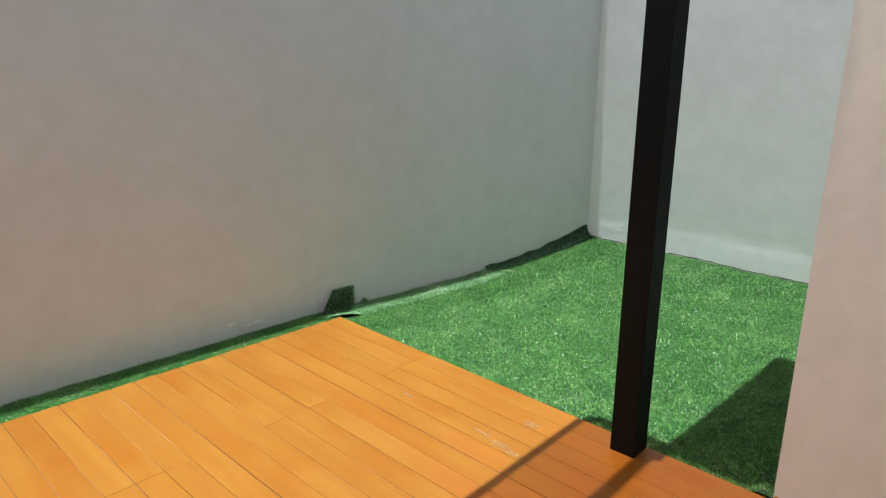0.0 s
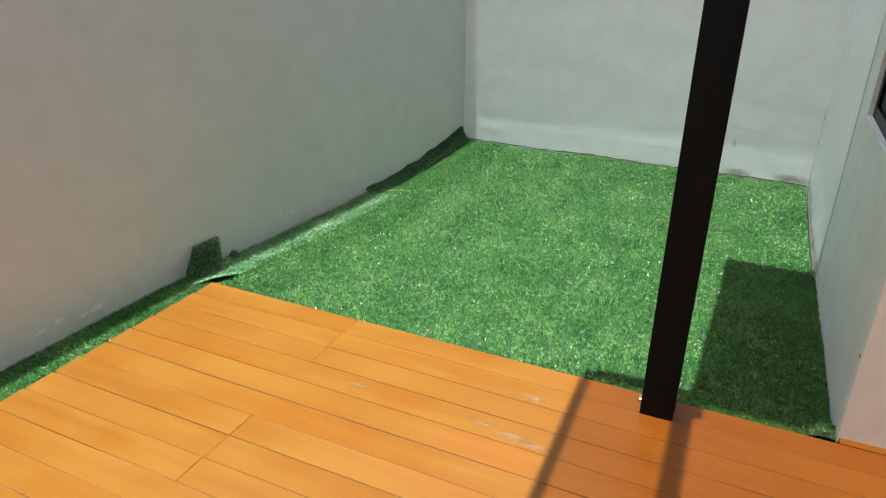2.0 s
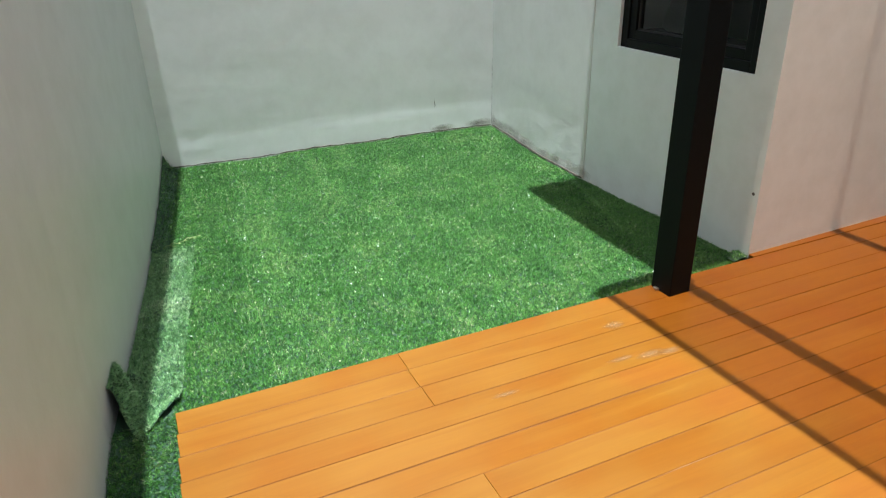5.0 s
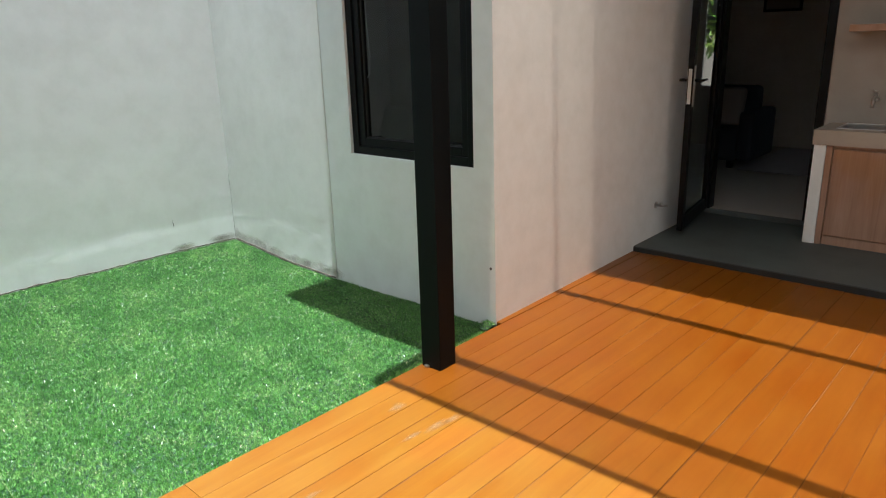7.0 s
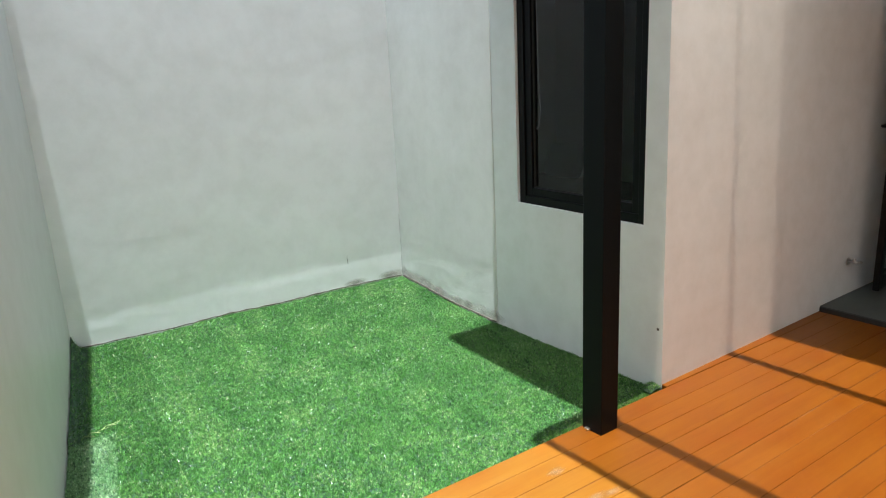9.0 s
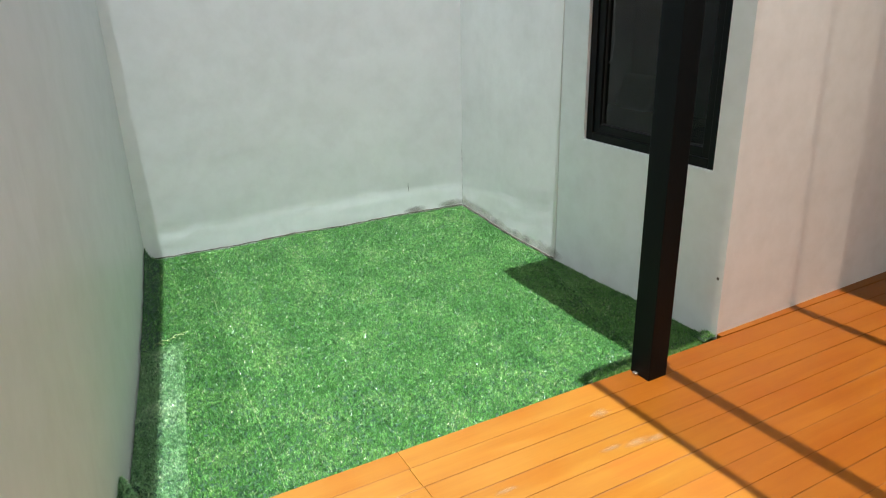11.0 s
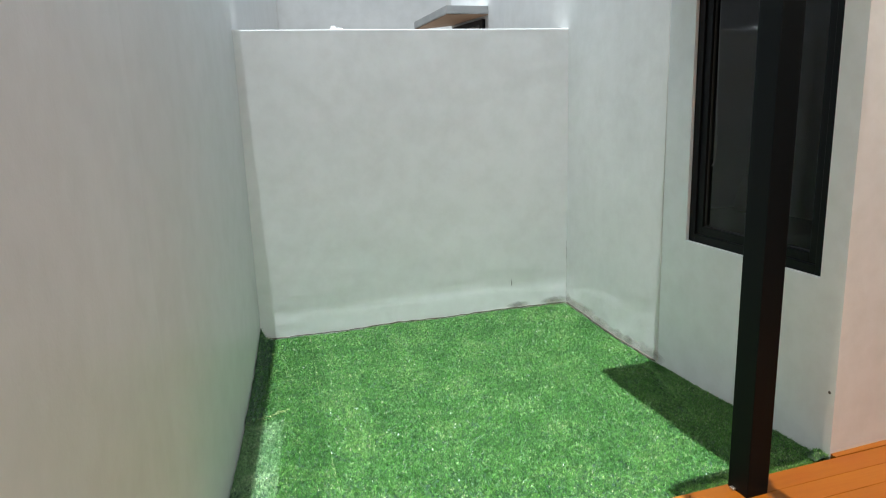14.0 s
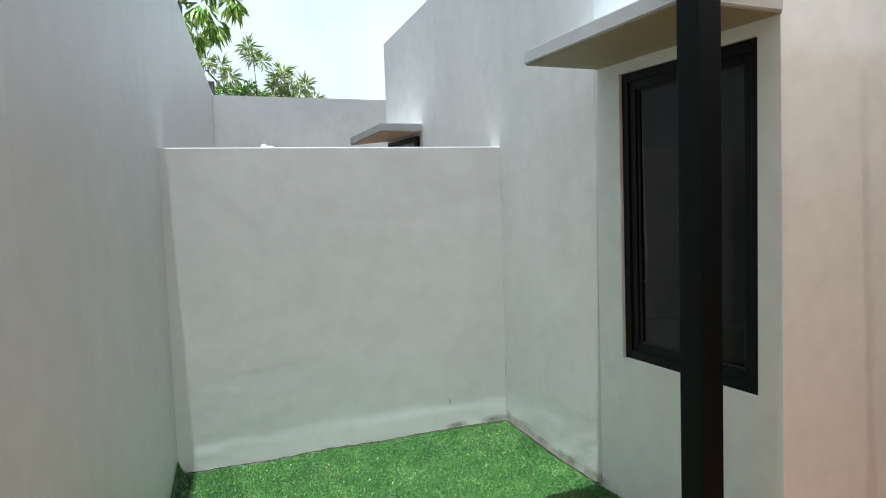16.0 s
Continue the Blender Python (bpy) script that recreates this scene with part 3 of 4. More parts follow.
part("armrest", boxes(((0, -0.16, 0.08), (0.8, 0.0, 0.62)), bevel=0.04), M_SOFA, sofa)
part("leg", boxes(((0.04, 0.04, 0.0), (0.1, 0.1, 0.09))), M_BLACK, sofa)
cush = thing("cushion", "grey cushion leaning on the dark sofa", "cushion", (5.15, 0.66, 0.70))
cm = boxes(((-0.06, -0.2, -0.22), (0.06, 0.2, 0.2)), bevel=0.05)
bmesh.ops.rotate(cm, verts=cm.verts[:], matrix=Matrix.Rotation(radians(18), 3, "Y"))
part("cover", cm, M_CUSHION, cush, smooth=True)

rug = thing("rug", "pale grey rug on the floor beside the sofa", "rug", (4.9, -0.75, 0.032))
part("weave", boxes(((0, 0, 0), (1.75, 1.15, 0.012)), bevel=0.004), M_RUG, rug)
pic = thing("wall_picture", "large dark framed picture on the far room wall", "picture", (6.795, 0.42, 1.70))
part("canvas", boxes(((-0.018, 0.03, 0.03), (-0.006, 0.42, 0.57))), M_CANVAS, pic)
part("picture_frame", boxes(((-0.025, 0, 0), (0, 0.03, 0.60)), ((-0.025, 0.42, 0), (0, 0.45, 0.60)), ((-0.025, 0.03, 0), (0, 0.42, 0.03)), ((-0.025, 0.03, 0.57), (0, 0.42, 0.60)), bevel=0.003), M_BLACK, pic)

bed = thing("bed", "low dark bed in the dim room", "bed", (1.3, 2.2, 0.031))
part("bed_frame", boxes(((0, 0, 0.06), (1.5, 1.9, 0.24)), bevel=0.01), M_BLACK, bed)
part("mattress", boxes(((0.03, 0.03, 0.24), (1.47, 1.87, 0.42)), bevel=0.05), M_SOFA, bed, smooth=True)
for bx, by in ((0.02, 0.02), (1.40, 0.02), (0.02, 1.80), (1.40, 1.80)):
    part("leg", boxes(((bx, by, 0.0), (bx + 0.08, by + 0.08, 0.061))), M_BLACK, bed)
pil = thing("pillow", "pale grey pillow leaning on the bed", "pillow", (2.55, 3.2, 0.62))
pm = boxes(((-0.07, -0.24, -0.17), (0.07, 0.24, 0.2)), bevel=0.06)
bmesh.ops.rotate(pm, verts=pm.verts[:], matrix=Matrix.Rotation(radians(20), 3, "Y"))
part("cover", pm, M_PILLOW, pil, smooth=True)

lump = link_bm("mortar_lump", boxes(((-0.035, -0.02, 0), (0.045, 0.03, 0.012)), ((-0.03, -0.01, 0.01), (-0.002, 0.02, 0.026)), bevel=0.005), M_LUMP)
lump.location = (-1.72, 2.62, END_TOP)
tagged(lump, "small lump of white mortar on the wall top", "mortar")

# ---- distance ----
M_HAZE = bpy.data.materials.new("bright_hazy_sky")
M_HAZE.use_nodes = True
glow = M_HAZE.node_tree.nodes.new("ShaderNodeEmission")
glow.inputs[0].default_value, glow.inputs[1].default_value = (0.90, 0.97, 1.0, 1), 0.40
cloud = noise_node(M_HAZE, 0.035, 4, 0.5)
thin = ramp(M_HAZE, cloud, "Fac", [(0.35, (0.80, 0.90, 0.97)), (0.65, (1.0, 1.0, 1.0))])
join(M_HAZE, thin, "Color", glow, 0)
M_HAZE.node_tree.links.new(glow.outputs[0], M_HAZE.node_tree.nodes["Material Output"].inputs[0])
structure("backdrop", boxes(((-120, 90, -0.3), (120, 91, 60))), M_HAZE, "bright white hazy sky low over the far wall", "sky")

# ---- neighbour's plot ----
nh = thing("neighbour_house", "white plastered neighbouring house with a sloping parapet", "house", (0.0, 3.66, -0.16))
part("wall", prism([(0.0, 0.0), (4.0, 0.0), (4.0, 1.34), (0.0, 1.34)], 0.0, [3.78, 5.0, 4.9, 3.64]), M_NEIGH, nh)
nw = part("window", boxes(((-0.03, 0.42, 1.0), (0.02, 0.50, 2.57)), ((-0.03, 1.16, 1.0), (0.02, 1.24, 2.57)), ((-0.03, 0.50, 2.53), (0.02, 1.16, 2.57)), ((-0.012, 0.50, 1.0), (0.02, 1.16, 1.08))), M_BLACK, nh)
part("pane", boxes(((-0.004, 0.50, 1.08), (0.004, 1.16, 2.53))), M_GLASS, nw)
structure("wall_far", boxes(((-2.4, 8.0, -0.16), (4.0, 8.16, 3.355))), M_NEIGH, "weathered white wall at the far end of the next plot", "wall")
pier = thing("brick_pier", "dark weathered stub of a pillar above the far wall", "pillar", (-1.52, 8.35, -0.16))
part("shaft", boxes(((-0.10, -0.1, 0.0), (0.12, 0.12, 3.76)), bevel=0.02), M_PIER, pier)


def leaf(verts, faces, at, way, up, length, width):
    """One folded, pointed leaf of four triangles."""
    side = way.cross(up).normalized() * width
    n = len(verts)
    mid = at + way * length * 0.45 - up * length * 0.03
    tip = at + way * length - up * length * 0.18
    verts += [at, mid + side + up * width * 0.3, tip, mid - side + up * width * 0.3, mid]
    faces += [(n, n + 1, n + 4), (n + 1, n + 2, n + 4), (n + 2, n + 3, n + 4), (n + 3, n, n + 4)]


def crown_mesh(tufts, rng, material, count, length, width, droop):
    verts, faces = [], []
    for c, r in tufts:
        for _ in range(count):
            d = Vector((rng.gauss(0, 1), rng.gauss(0, 1), rng.gauss(0, 0.8))).normalized()
            at = Vector(c) + d * r * rng.random() * 0.5
            way = (d + Vector((0, 0, droop))).normalized()
            up = way.orthogonal().normalized()
            if up.z < 0:
                up = -up
            leaf(verts, faces, at, way, up, length * rng.uniform(0.7, 1.2), width * rng.uniform(0.8, 1.2))
    me = bpy.data.meshes.new("crown")
    me.from_pydata([tuple(v) for v in verts], [], faces)
    me.materials.append(material)
    return me


def tree(name, label, base, limbs, tufts, material, count, length, width, droop, seed):
    rng = random.Random(seed)
    e = thing(name, label, "tree", base)
    b = Vector(base)
    for k, (pts, r0, r1) in enumerate(limbs):
        n = len(pts)
        part("trunk" if k == 0 else "branch", tube([Vector(p) - b for p in pts], [r0 + (r1 - r0) * i / (n - 1) for i in range(n)], 8), M_BARK, e, smooth=True)
    me = crown_mesh([(Vector(c) - b, r) for c, r in tufts], rng, material, count, length, width, droop)
    new("crown", me).parent = e


tree("broadleaf_tree", "broad-leaved tree hanging over the boundary wall", (-3.3, 9.2, -0.16),
     [([(-3.3, 9.2, -0.16), (-3.2, 9.2, 2.5), (-2.6, 9.3, 4.6), (-1.8, 9.3, 5.6)], 0.12, 0.04), ([(-2.6, 9.3, 4.6), (-2.0, 9.2, 4.9), (-1.5, 9.1, 4.9)], 0.04, 0.015)],
     [((-1.75, 9.2, 4.65), 0.35), ((-1.45, 9.1, 4.8), 0.35), ((-1.85, 9.2, 5.1), 0.4), ((-1.3, 9.2, 5.2), 0.35), ((-1.6, 9.2, 5.5), 0.5), ((-2.1, 9.2, 5.0), 0.5), ((-2.0, 9.2, 4.4), 0.3), ((-1.1, 9.2, 5.6), 0.35), ((-1.72, 9.2, 4.3), 0.2), ((-1.0, 9.3, 5.25), 0.2), ((-0.95, 9.2, 4.95), 0.25), ((-1.25, 9.2, 4.6), 0.3), ((-1.55, 9.2, 4.4), 0.25), ((-0.8, 9.2, 5.5), 0.3)],
     M_LEAF, 60, 0.25, 0.030, -1.1, 3)
tree("garden_shrub", "green shrub outside the front window", (9.2, -0.4, -0.16), [([(9.2, -0.4, -0.16), (9.2, -0.4, 1.2)], 0.05, 0.03)],
     [((9.2 + 0.3 * math.sin(k * 2.1), -1.1 + 0.16 * k, 1.3 + 0.28 * (k % 4)), 0.4) for k in range(10)], M_LEAF, 50, 0.16, 0.04, -0.1, 12)
tree("frangipani_tree", "slender frangipani with star-like leaf tufts", (-0.5, 11.2, -0.16),
     [([(-0.5, 11.2, -0.16), (-0.45, 11.2, 2.6), (-0.6, 11.2, 3.6), (-1.2, 11.2, 4.3)], 0.045, 0.014), ([(-0.45, 11.2, 2.6), (-0.3, 11.2, 3.6), (-0.35, 11.2, 4.5)], 0.032, 0.012),
      ([(-0.3, 11.2, 3.4), (0.1, 11.2, 3.8), (0.2, 11.2, 4.1)], 0.035, 0.015), ([(0.1, 11.2, 3.8), (0.45, 11.2, 3.9)], 0.03, 0.014)],
     [((-0.38, 11.2, 4.62), 0.22), ((-0.2, 11.1, 4.5), 0.2), ((0.1, 11.1, 4.2), 0.25), ((0.3, 11.2, 4.0), 0.25), ((0.5, 11.2, 3.95), 0.25), ((0.35, 11.1, 3.75), 0.2), ((0.75, 11.2, 3.8), 0.2),
      ((-1.2, 11.2, 4.45), 0.3), ((-1.45, 11.2, 4.55), 0.25), ((-0.95, 11.2, 4.4), 0.25), ((-1.3, 11.2, 4.75), 0.25), ((-0.8, 11.2, 4.2), 0.2), ((-0.45, 11.1, 4.75), 0.22), ((0.0, 11.1, 4.05), 0.2), ((0.6, 11.2, 4.1), 0.2), ((0.2, 11.2, 4.35), 0.2), ((-1.6, 11.2, 4.3), 0.2), ((0.15, 11.2, 3.9), 0.2)],
     M_LEAF_FAR, 52, 0.21, 0.019, 0.15, 5)
rng_bush = random.Random(8)
tree("leafy_bush", "low green bush showing above the far wall", (-0.6, 13.0, -0.16),
     [([(-0.6, 13.0, -0.16), (-0.6, 13.0, 3.0)], 0.1, 0.05)],
     [((-1.2 + 0.17 * k, 13.0 + 0.2 * math.sin(k), 4.08 + 0.16 * math.sin(k * 0.33 + 0.2) + rng_bush.uniform(-0.08, 0.08)), 0.3) for k in range(12)],
     M_BUSH, 130, 0.11, 0.022, 0.1, 9)


# ---- artificial lawn ----
def blades(name, surf, density, height, material, parent, seed, width=0.0011, lean=1.1, nap=(0, 0)):
    """Turf pile sown in tufts over the faces of surf, a bmesh, as one mesh."""
    rng = np.random.default_rng(seed)
    bmesh.ops.triangulate(surf, faces=surf.faces[:])
    tri = np.array([[v.co[:] for v in f.verts] for f in surf.faces])
    surf.free()
    e1, e2 = tri[:, 1] - tri[:, 0], tri[:, 2] - tri[:, 0]
    nrm = np.cross(e1, e2)
    area = np.linalg.norm(nrm, axis=1) / 2
    nrm = nrm / (2 * area[:, None] + 1e-12)
    each = 4
    tufts = int(area.sum() * density / each)
    k = rng.choice(len(tri), tufts, p=area / area.sum())
    u, v = rng.random(tufts), rng.random(tufts)
    flip = u + v > 1
    u[flip], v[flip] = 1 - u[flip], 1 - v[flip]
    root = tri[k, 0] + u[:, None] * e1[k] + v[:, None] * e2[k]
    n = tufts * each
    t = np.repeat(np.arange(tufts), each)
    ang = rng.random(n) * 2 * np.pi
    ray = np.stack([np.cos(ang), np.sin(ang), np.zeros(n)], 1)
    off = ray * (0.0026 * np.sqrt(rng.random(n)))[:, None]
    up = nrm[k][t]
    off -= up * (off * up).sum(1)[:, None]
    at = root[t] + off
    comb = rng.normal(0, 0.35, (tufts, 2))
    way = up + ray * (lean * rng.random(n))[:, None]
    way[:, 0] += nap[0] + comb[t, 0]
    way[:, 1] += nap[1] + comb[t, 1]
    way /= np.linalg.norm(way, axis=1)[:, None]
    h = height * rng.uniform(0.6, 1.15, n) * rng.uniform(0.75, 1.2, tufts)[t]
    a2 = rng.random(n) * 2 * np.pi
    side = np.stack([np.cos(a2), np.sin(a2), np.zeros(n)], 1) * width
    pts = np.stack([at - side, at + side, at + way * h[:, None]], 1).reshape(-1, 3)
    tone = 0.5 * rng.random(tufts)[t] + 0.5 * rng.random(n)
    me = bpy.data.meshes.new(name)
    me.vertices.add(3 * n)
    me.vertices.foreach_set("co", pts.astype(np.float32).ravel())
    me.loops.add(3 * n)
    me.loops.foreach_set("vertex_index", np.arange(3 * n, dtype=np.int32))
    me.polygons.add(n)
    me.polygons.foreach_set("loop_start", np.arange(0, 3 * n, 3, dtype=np.int32))
    me.update(calc_edges=True)
    me.attributes.new("tone", "FLOAT", "FACE").data.foreach_set("value", tone.astype(np.float32))
    me.materials.append(material)
    ob = new(name, me)
    ob.parent = parent
    return tagged(ob, kind="stuff")


def sheet(rows_of_points):
    """A quad sheet through rows of points, facing up."""
    bm = bmesh.new()
    vs = [[bm.verts.new(p) for p in r] for r in rows_of_points]
    for a, b in zip(vs, vs[1:]):
        for i in range(len(a) - 1):
            bm.faces.new((a[i], a[i + 1], b[i + 1], b[i]))
    return bm


def deck_edge(x):
    return -0.022 + math.tan(radians(DECK_TURN)) * (x + 0.5)


def deck_left(y):
    return -2.625 + 0.05 * y


def lawn_rows():
    rows = []
    for j in range(91):
        s = j / 90
        row = []
        for i in range(91):
            u = i / 90
            y0 = deck_edge(-2.6 + 2.6 * u)
            y1 = END_L[1] + (END_R[1] - END_L[1]) * u - 0.010 - 0.010 * noise.noise(Vector((u * 22, 5.0, 1.0))) - 0.006 * noise.noise(Vector((u * 70, 2.0, 1.0)))
            y = y0 + (y1 - y0) * s
            xr = (-0.002 if y < JOG_Y else -0.016) - 0.008 * abs(noise.noise(Vector((y * 14, 1.0, 6.0))))
            x = left_x(y) + 0.004 + (xr - left_x(y) - 0.004) * u
            row.append((x, y, turf_z(x, y)))
        rows.append(row)
    return rows


def strip_rows():
    rows = []
    for j in range(31):
        y = SOUTH_Y + (0.05 - SOUTH_Y) * j / 30
        a, b = left_x(y) + 0.004, deck_left(y) - 0.004
        rows.append([(a + (b - a) * i / 3, y, -0.03 + 0.004 * noise.noise(Vector((i, y * 6, 2)))) for i in range(4)])
    return rows


lawn = tagged(new("lawn"), "bright green artificial turf lawn, worn and speckled", "lawn", kind="structure")
part("backing", sheet(lawn_rows()), M_BACKING, lawn, "dark green turf backing")
blades("turf", sheet([r[15:] for r in lawn_rows()]), 155000, 0.014, M_TURF, lawn, 1, nap=(0, 0.08))
blades("turf", sheet([r[:16] for r in lawn_rows() if r[8][1] > 1.38]), 155000, 0.015, M_TURF, lawn, 7, nap=(0, -0.10))
blades("turf", sheet([r[6:16] for r in lawn_rows() if r[8][1] < 1.41]), 155000, 0.015, M_TURF, lawn, 8, nap=(0, -0.10))
part("backing", sheet(strip_rows()), M_BACKING, lawn)
blades("turf", sheet([r for r in strip_rows() if r[0][1] > -2.6]), 140000, 0.017, M_TURF, lawn, 2, nap=(0, -0.8))


def ease(v):
    v = max(0.0, min(1.0, v))
    return v * v * (3 - 2 * v)


def offcut_rows():
    """The loose offcut along the wall; at its near end one tab stands up against the wall."""
    rows = []
    for j in range(101):
        s = j / 100
        row = []
        for i in range(21):
            u = i / 20
            near = 0.085 - 0.10 * ease(u / 0.35) + 0.13 * ease((u - 0.45) / 0.55) + 0.01 * noise.noise(Vector((u * 9, 1, 2)))
            far = 1.45 + 0.02 * noise.noise(Vector((u * 6, 4, 2)))
            y = near + (far - near) * s ** 1.5
            a, b = left_x(y) + 0.008, left_x(y) + 0.215 + 0.006 * noise.noise(Vector((y * 8, 2, 2)))
            x = a + (b - a) * u
            tab = ease((0.40 - u) / 0.36) * (ease((0.27 - 0.25 * u - y) / 0.03)) * 0.135
            tab += ease((0.30 - u) / 0.2) * ease(1 - abs(y - 0.335) / 0.03) * 0.03
            lift = 0.022 * ease(1 - (y - near) / 0.09) * ease((u - 0.4) / 0.4)
            z = turf_z(x, y) + 0.005 + tab + lift + 0.005 * noise.noise(Vector((u * 4, y * 12, 7)))
            row.append((x, y + 0.03 * tab / 0.135, z))
        rows.append(row)
    return rows


offcut = thing("turf_offcut", "loose paler strip of turf curling up against the wall", "turf")
part("backing", sheet(offcut_rows()), M_BACKING, offcut)
blades("turf", sheet(offcut_rows()), 150000, 0.015, M_TURF_PALE, offcut, 3)


def upturn_rows():
    """The lawn's edge, turned up along the wall towards the far corner."""
    rows = []
    for j in range(40):
        s = j / 39
        y = 1.42 + 1.15 * s
        x0 = left_x(y) + 0.006
        hgt = 0.035 + 0.075 * s * s + 0.02 * noise.noise(Vector((s * 9, 0, 3)))
        z = turf_z(x0, y)
        rows.append([(x0, y, z + hgt), (x0 + 0.012, y, z + hgt * 0.6), (x0 + 0.035, y, z + hgt * 0.25), (x0 + 0.08, y, z + 0.006)])
    return rows


def thread(points, name, parent, radius=0.00065):
    pts = []
    for (xa, ya), (xb, yb) in zip(points, points[1:]):
        n = max(2, int(math.hypot(xb - xa, yb - ya) / 0.02))
        for k in range(n):
            x, y = xa + (xb - xa) * k / n, ya + (yb - ya) * k / n
            x += 0.004 * noise.noise(Vector((y * 30, x * 7, 1)))
            pts.append((x, y, turf_z(x, y) + 0.006 + 0.009 * noise.noise(Vector((y * 45, 3, 1)))))
    return part(name, tube(pts, radius, 5), M_THREAD, parent, "pale loose stitching thread")


thread([(-2.06, 2.56), (-2.10, 2.1), (-2.15, 1.6)], "seam_thread", lawn)
thread([(-2.20, 1.0), (-2.235, 0.47), (-2.266, 0.06)], "seam_thread", lawn)
thread([(-2.285, 2.36), (-2.295, 1.8)], "seam_thread", lawn, 0.0006)
for k, (fx, fy) in enumerate([(-2.47, 1.49), (-2.43, 1.50), (-2.39, 1.52), (-2.365, 1.53), (-2.50, 1.47)]):
    z = turf_z(fx, fy) + 0.012
    part("frayed_thread", tube([(fx - 0.03, fy - 0.005, z), (fx - 0.01, fy + 0.008 * (-1) ** k, z + 0.008), (fx + 0.012, fy + 0.004, z + 0.004), (fx + 0.03, fy - 0.01 * (-1) ** k, z + 0.002)], 0.0016, 5), M_THREAD, offcut, "pale frayed backing thread")

tuft_rows = [[(-0.085 + 0.02 * i, 0.0 + 0.018 * j, -0.02 + 0.022 * math.sin(math.pi * i / 5) * math.sin(math.pi * (j + 1) / 6)) for i in range(6)] for j in range(5)]
tuft = thing("turf_scrap", "crumpled scrap of turf at the house corner", "turf")
part("backing", sheet(tuft_rows), M_BACKING, tuft)
blades("turf", sheet(tuft_rows), 80000, 0.016, M_TURF, tuft, 6)

edge = thing("turf_edging", "ragged edge of turf turned up along the wall", "turf")
part("backing", sheet([r[::-1] for r in upturn_rows()][::-1]), M_BACKING, edge)
blades("turf", sheet(upturn_rows()), 30000, 0.018, M_TURF, edge, 4)

# ---- deck ----
deck = tagged(new("deck"), "orange stained wooden deck with narrow open joints", "deck", kind="structure")
deck.location = (-0.5, -0.022, 0.0)
deck.rotation_euler = (0, 0, radians(DECK_TURN))
part("under_frame", boxes(((-2.0, SOUTH_Y + 0.1, -0.15), (2.05, -0.02, -0.026))), M_JOIST, deck, "dark framing under the boards")
PITCH, GAP = 0.1168, 0.0026


def plank_mesh(length, width):
    bm = box(bmesh.new(), (0, 0, -0.024), (length, width, 0.0))
    top = [e for e in bm.edges if all(v.co.z > -0.001 for v in e.verts)]
    bmesh.ops.bevel(bm, geom=top, offset=0.0013, segments=1, affect="EDGES")
    me = bpy.data.meshes.new("plank")
    bm.to_mesh(me)
    bm.free()
    me.materials.append(M_DECK)
    return me


def lay(a, b, y, width=PITCH - GAP):
    ob = new("plank", plank_mesh(b - a, width))
    ob.parent = deck
    ob.location = (a, y, random.uniform(-0.0012, 0.0008))
    ob.rotation_euler = (0, 0, random.uniform(-0.0006, 0.0006))


for row in range(37):
    y = -(row + 1) * PITCH + GAP
    left = deck_left(y) + 0.5 + random.uniform(-0.0008, 0.0008)
    right = LAND_X + 0.495
    if (row // 3) % 2 == 0:
        seam = -1.33 + random.uniform(-0.004, 0.004)
        lay(left, seam - 0.0004, y)
        lay(seam + 0.0004, right, y)
    else:
        lay(left, right, y)
lay(0.505, LAND_X + 0.495, 0.0045, 0.09)
# Paler filler tones paint the light caught on glossy board edges.
M_JOINT = mat("edge_light_joint_filler", (0.135, 0.065, 0.024), 0.9, spec=0.1)
dn = noise_node(M_JOINT, 1.7, 5, 0.6)
join(M_JOINT, ramp(M_JOINT, dn, "Fac", [(0.40, (0.065, 0.024, 0.007)), (0.55, (0.11, 0.052, 0.020)), (0.70, (0.19, 0.12, 0.06))]), "Color", bsdf(M_JOINT), "Base Color")
part("joint_filler", boxes(*[((deck_left(-k * PITCH) + 0.51, -k * PITCH - 0.0004, -0.02), (LAND_X + 0.49, -k * PITCH + GAP + 0.0004, -0.0020)) for k in range(1, 37)]), M_JOINT, deck, "added strips toned like light caught on the board edges")


# ---- small wear ----


def faded(name, color, rough, most, grain, stretch):
    """A patch that thins out raggedly from its middle to its rim."""
    m = mat(name, color, rough)
    co = m.node_tree.nodes.new("ShaderNodeTexCoord")
    mp = node(m, "ShaderNodeMapping", Location=(-1.0, -1.0, 0.0), Scale=(2.0, 2.0, 0.0))
    join(m, co, "Generated", mp, "Vector")
    far = m.node_tree.nodes.new("ShaderNodeVectorMath")
    far.operation = "LENGTH"
    join(m, mp, "Vector", far, 0)
    fade = node(m, "ShaderNodeMath")
    fade.operation = "SUBTRACT"
    join(m, noise_node(m, grain, 4, 0.65, stretch), "Fac", fade, 0)
    join(m, far, "Value", fade, 1)
    cut = node(m, "ShaderNodeMapRange")
    for k, v in enumerate((-0.45, 0.35, 0.0, most)):
        cut.inputs[k + 1].default_value = v
    join(m, fade, 0, cut, 0)
    join(m, cut, 0, bsdf(m), "Alpha")
    return m


M_WORN = faded("bare_scuffed_wood", (0.20, 0.105, 0.035), 0.6, 0.48, 34, (0.5, 1.8, 1))
M_STAIN = faded("brown_damp_stain", (0.34, 0.29, 0.22), 0.85, 0.40, 38, (1, 1, 1))
M_CRACK = mat("dark_plaster_crack", (0.10, 0.09, 0.08), 0.9)
M_CHIP = mat("raw_white_filler", (0.64, 0.65, 0.64), 0.85)


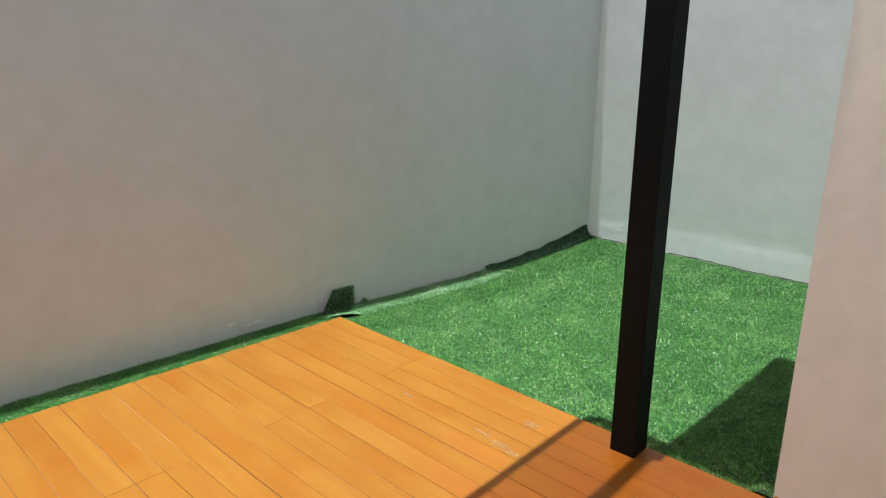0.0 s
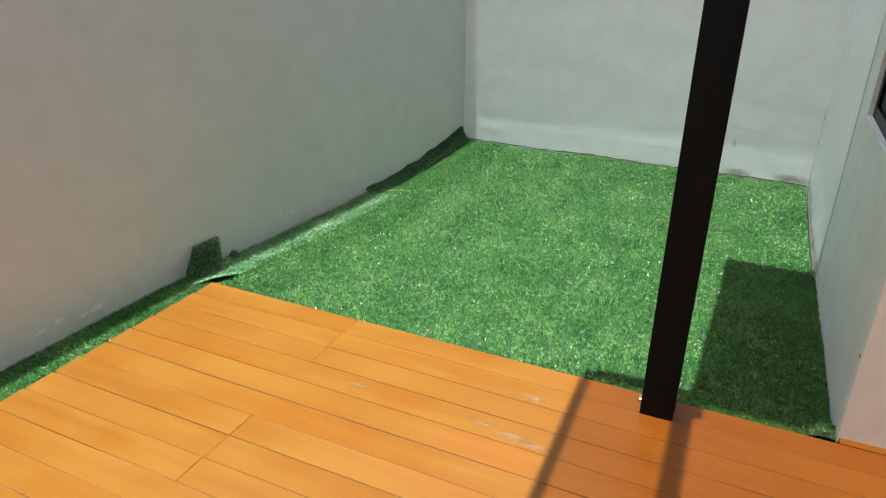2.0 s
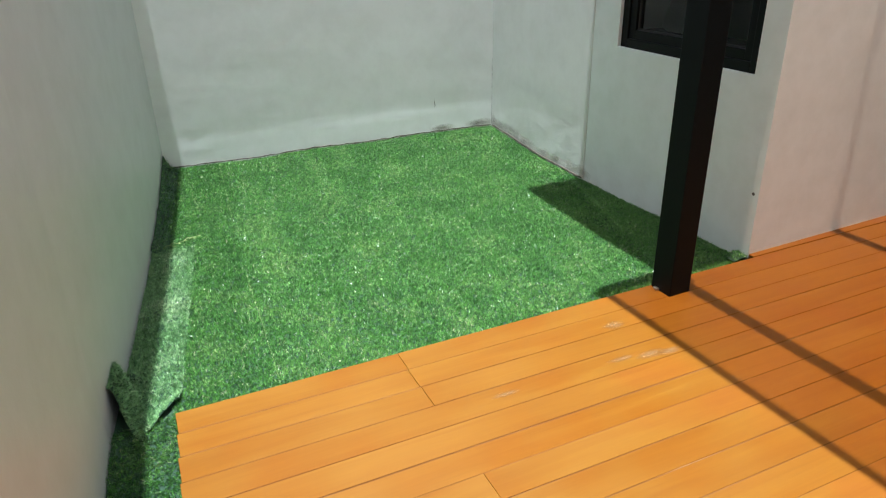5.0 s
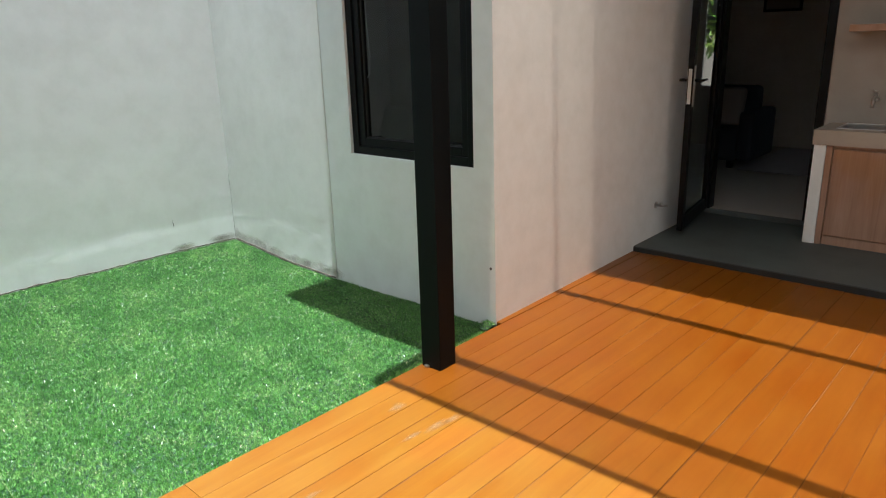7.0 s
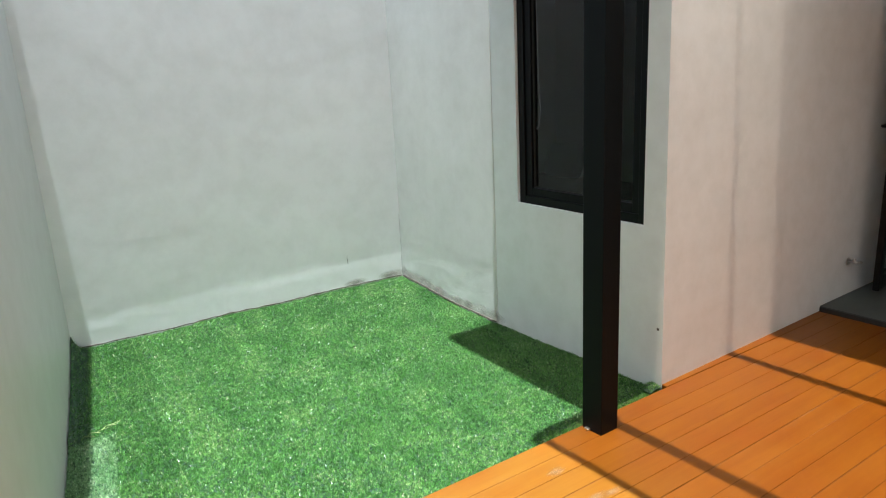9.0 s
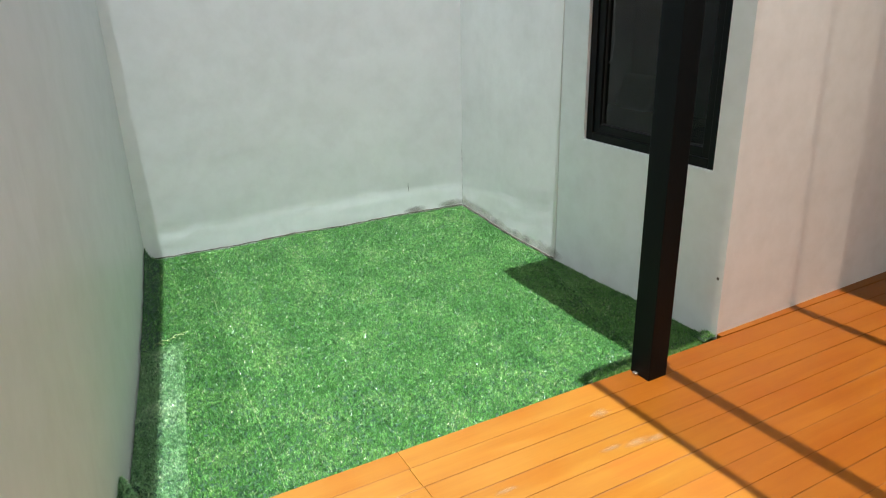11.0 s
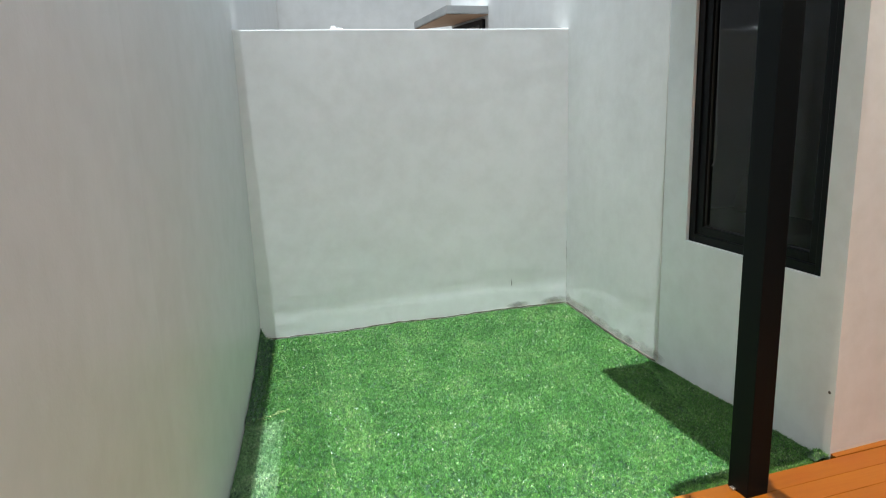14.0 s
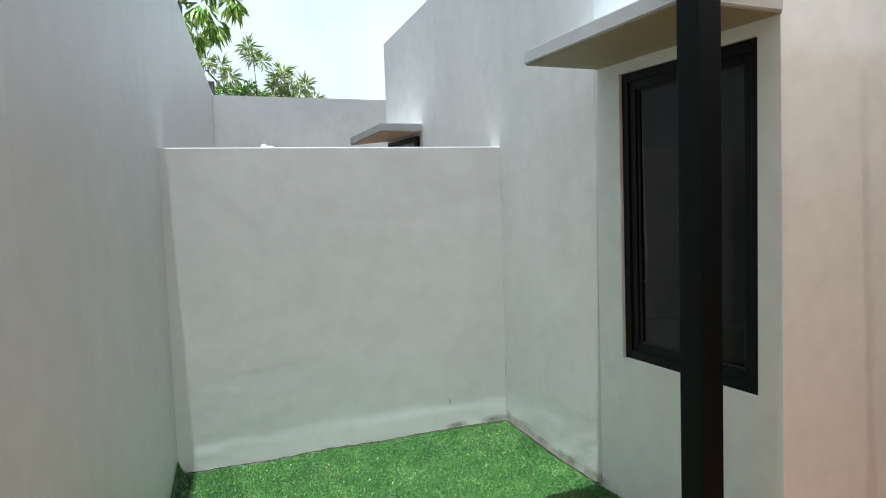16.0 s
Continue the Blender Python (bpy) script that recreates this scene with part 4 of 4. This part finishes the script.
def blot(cx, cy, rx, ry, seed, z, turn=0.0):
    """A thin ragged patch lying flat."""
    bm = bmesh.new()
    rim = []
    for k in range(28):
        a = 2 * math.pi * k / 28
        f = 1 + 0.45 * noise.noise(Vector((math.cos(a) * 1.6, math.sin(a) * 1.6, seed)))
        x, y = rx * f * math.cos(a), ry * f * math.sin(a)
        rim.append(bm.verts.new((cx + x * math.cos(turn) - y * math.sin(turn), cy + x * math.sin(turn) + y * math.cos(turn), z)))
    bm.faces.new(rim)
    return bm


for k, (wx, wy, ra, rb) in enumerate([(-0.965, -0.215, 0.060, 0.026), (-0.985, -0.440, 0.085, 0.028), (-0.90, -0.455, 0.06, 0.024), (-1.10, -0.415, 0.06, 0.020), (-1.58, -0.40, 0.05, 0.014)]):
    part("worn_patch", blot(wx + 0.5, wy + 0.022 + 0.021 * (wx + 0.5), ra, rb, k * 3.7, 0.0014), M_WORN, deck, "pale scuffed patch of bare wood")

north = bpy.data.objects["wall_north"]
part("crack", tube([(-0.481, 2.516, 0.245), (-0.478, 2.516, 0.262), (-0.482, 2.517, 0.285), (-0.479, 2.518, 0.305)], [0.0008, 0.0024, 0.0018, 0.0006], 5), M_CRACK, north, "short dark crack")
side = bpy.data.objects["wall_boundary"]
part("crack", tube([(-0.009 - 0.004 * abs(noise.noise(Vector((k * 1.7, 0, 0)))), 2.494, 0.08 + 0.03 * k) for k in range(17)], [0.0003 + 0.0042 * max(0.0, noise.noise(Vector((k * 1.3, 4, 0)))) for k in range(17)], 5), M_CRACK, side, "dark crack in the corner")
house = bpy.data.objects["wall_house"]
part("nail_hole", tube([(-0.001, 0.034, 0.30), (0.004, 0.034, 0.30)], 0.008, 10), M_CRACK, house, "small dark hole")
west = bpy.data.objects["wall_west"]
for k, (cy, cz, ch, cl) in enumerate([(0.697, 0.071, 0.010, 0.007), (0.79, 0.066, 0.008, 0.01), (0.74, 0.05, 0.006, 0.012), (0.2, 0.03, 0.008, 0.02), (-0.40, 0.034, 0.012, 0.045), (-0.47, 0.028, 0.007, 0.03), (-0.58, 0.055, 0.010, 0.03), (-0.66, 0.045, 0.006, 0.04), (1.25, 0.05, 0.006, 0.02)]):
    bm = blot(0, 0, ch, cl, k * 2.9, 0)
    bmesh.ops.transform(bm, verts=bm.verts[:], matrix=Matrix.Translation((left_x(cy) + 0.0015, cy, cz)) @ Matrix.Rotation(radians(90), 4, "Y"))
    part("paint_chip", bm, M_CHIP, west, "small raw white chip in the paint")



def foot_bead(points, seed, radius=0.007):
    """A crumbling bead of muddy mortar along the foot of a wall."""
    rad = [radius * (0.55 + 0.9 * abs(noise.noise(Vector((k * 0.9, seed, 0))))) for k in range(len(points))]
    return tube(points, rad, 6)


M_MUD = plaster("muddy_mortar", (0.060, 0.048, 0.034), 0.4, 0.6, 0.5)
span = [JOG_Y + 0.01 + (2.47 - JOG_Y) * k / 90 for k in range(91)]
part("foot_bead", foot_bead([(-0.012, y, turf_z(-0.02, y) + 0.014 + 0.006 * noise.noise(Vector((y * 19, 0, 4)))) for y in span], 3.0), M_MUD, side, "muddy mortar bead at the foot")
span = [END_R[0] - 0.02 + (END_L[0] - END_R[0] + 0.06) * k / 140 for k in range(141)]
part("foot_bead", foot_bead([(x, 2.60 - 0.0485 * (x - END_L[0]) * 0.82 - 0.009, turf_z(x, 2.5) + 0.013 + 0.005 * noise.noise(Vector((x * 16, 0, 4)))) for x in span], 5.0, 0.005), M_MUD, north, "muddy mortar bead at the foot")

# damp stains low on the plaster: they lie flat on each wall, upright
rng = random.Random(21)
for k in range(13):
    cy = JOG_Y + 0.06 + (2.42 - JOG_Y) * k / 12 + rng.uniform(-0.03, 0.03)
    bm = blot(0, 0, rng.uniform(0.07, 0.14), rng.uniform(0.025, 0.06), k * 1.9, 0)
    ob = part("damp_stain", bm, M_STAIN, side, "brown damp stain")
    ob.matrix_world = Matrix.Translation((-0.0105, cy, turf_z(-0.03, cy) + 0.045)) @ Matrix(((0, 0, -1, 0), (1, 0, 0, 0), (0, 1, 0, 0), (0, 0, 0, 1)))
for k in range(4):
    cx = rng.uniform(-0.5, -0.06)
    bm = blot(0, 0, rng.uniform(0.06, 0.13), rng.uniform(0.02, 0.045), k * 2.3, 0)
    ob = part("damp_stain", bm, M_STAIN, north, "brown damp stain")
    ob.matrix_world = Matrix.Translation((cx, 2.4905 - 0.0417 * (cx - 0.004), turf_z(cx, 2.5) + 0.035)) @ Matrix(((1, 0, 0, 0), (0, 0, -1, 0), (0, 1, 0, 0), (0, 0, 0, 1)))
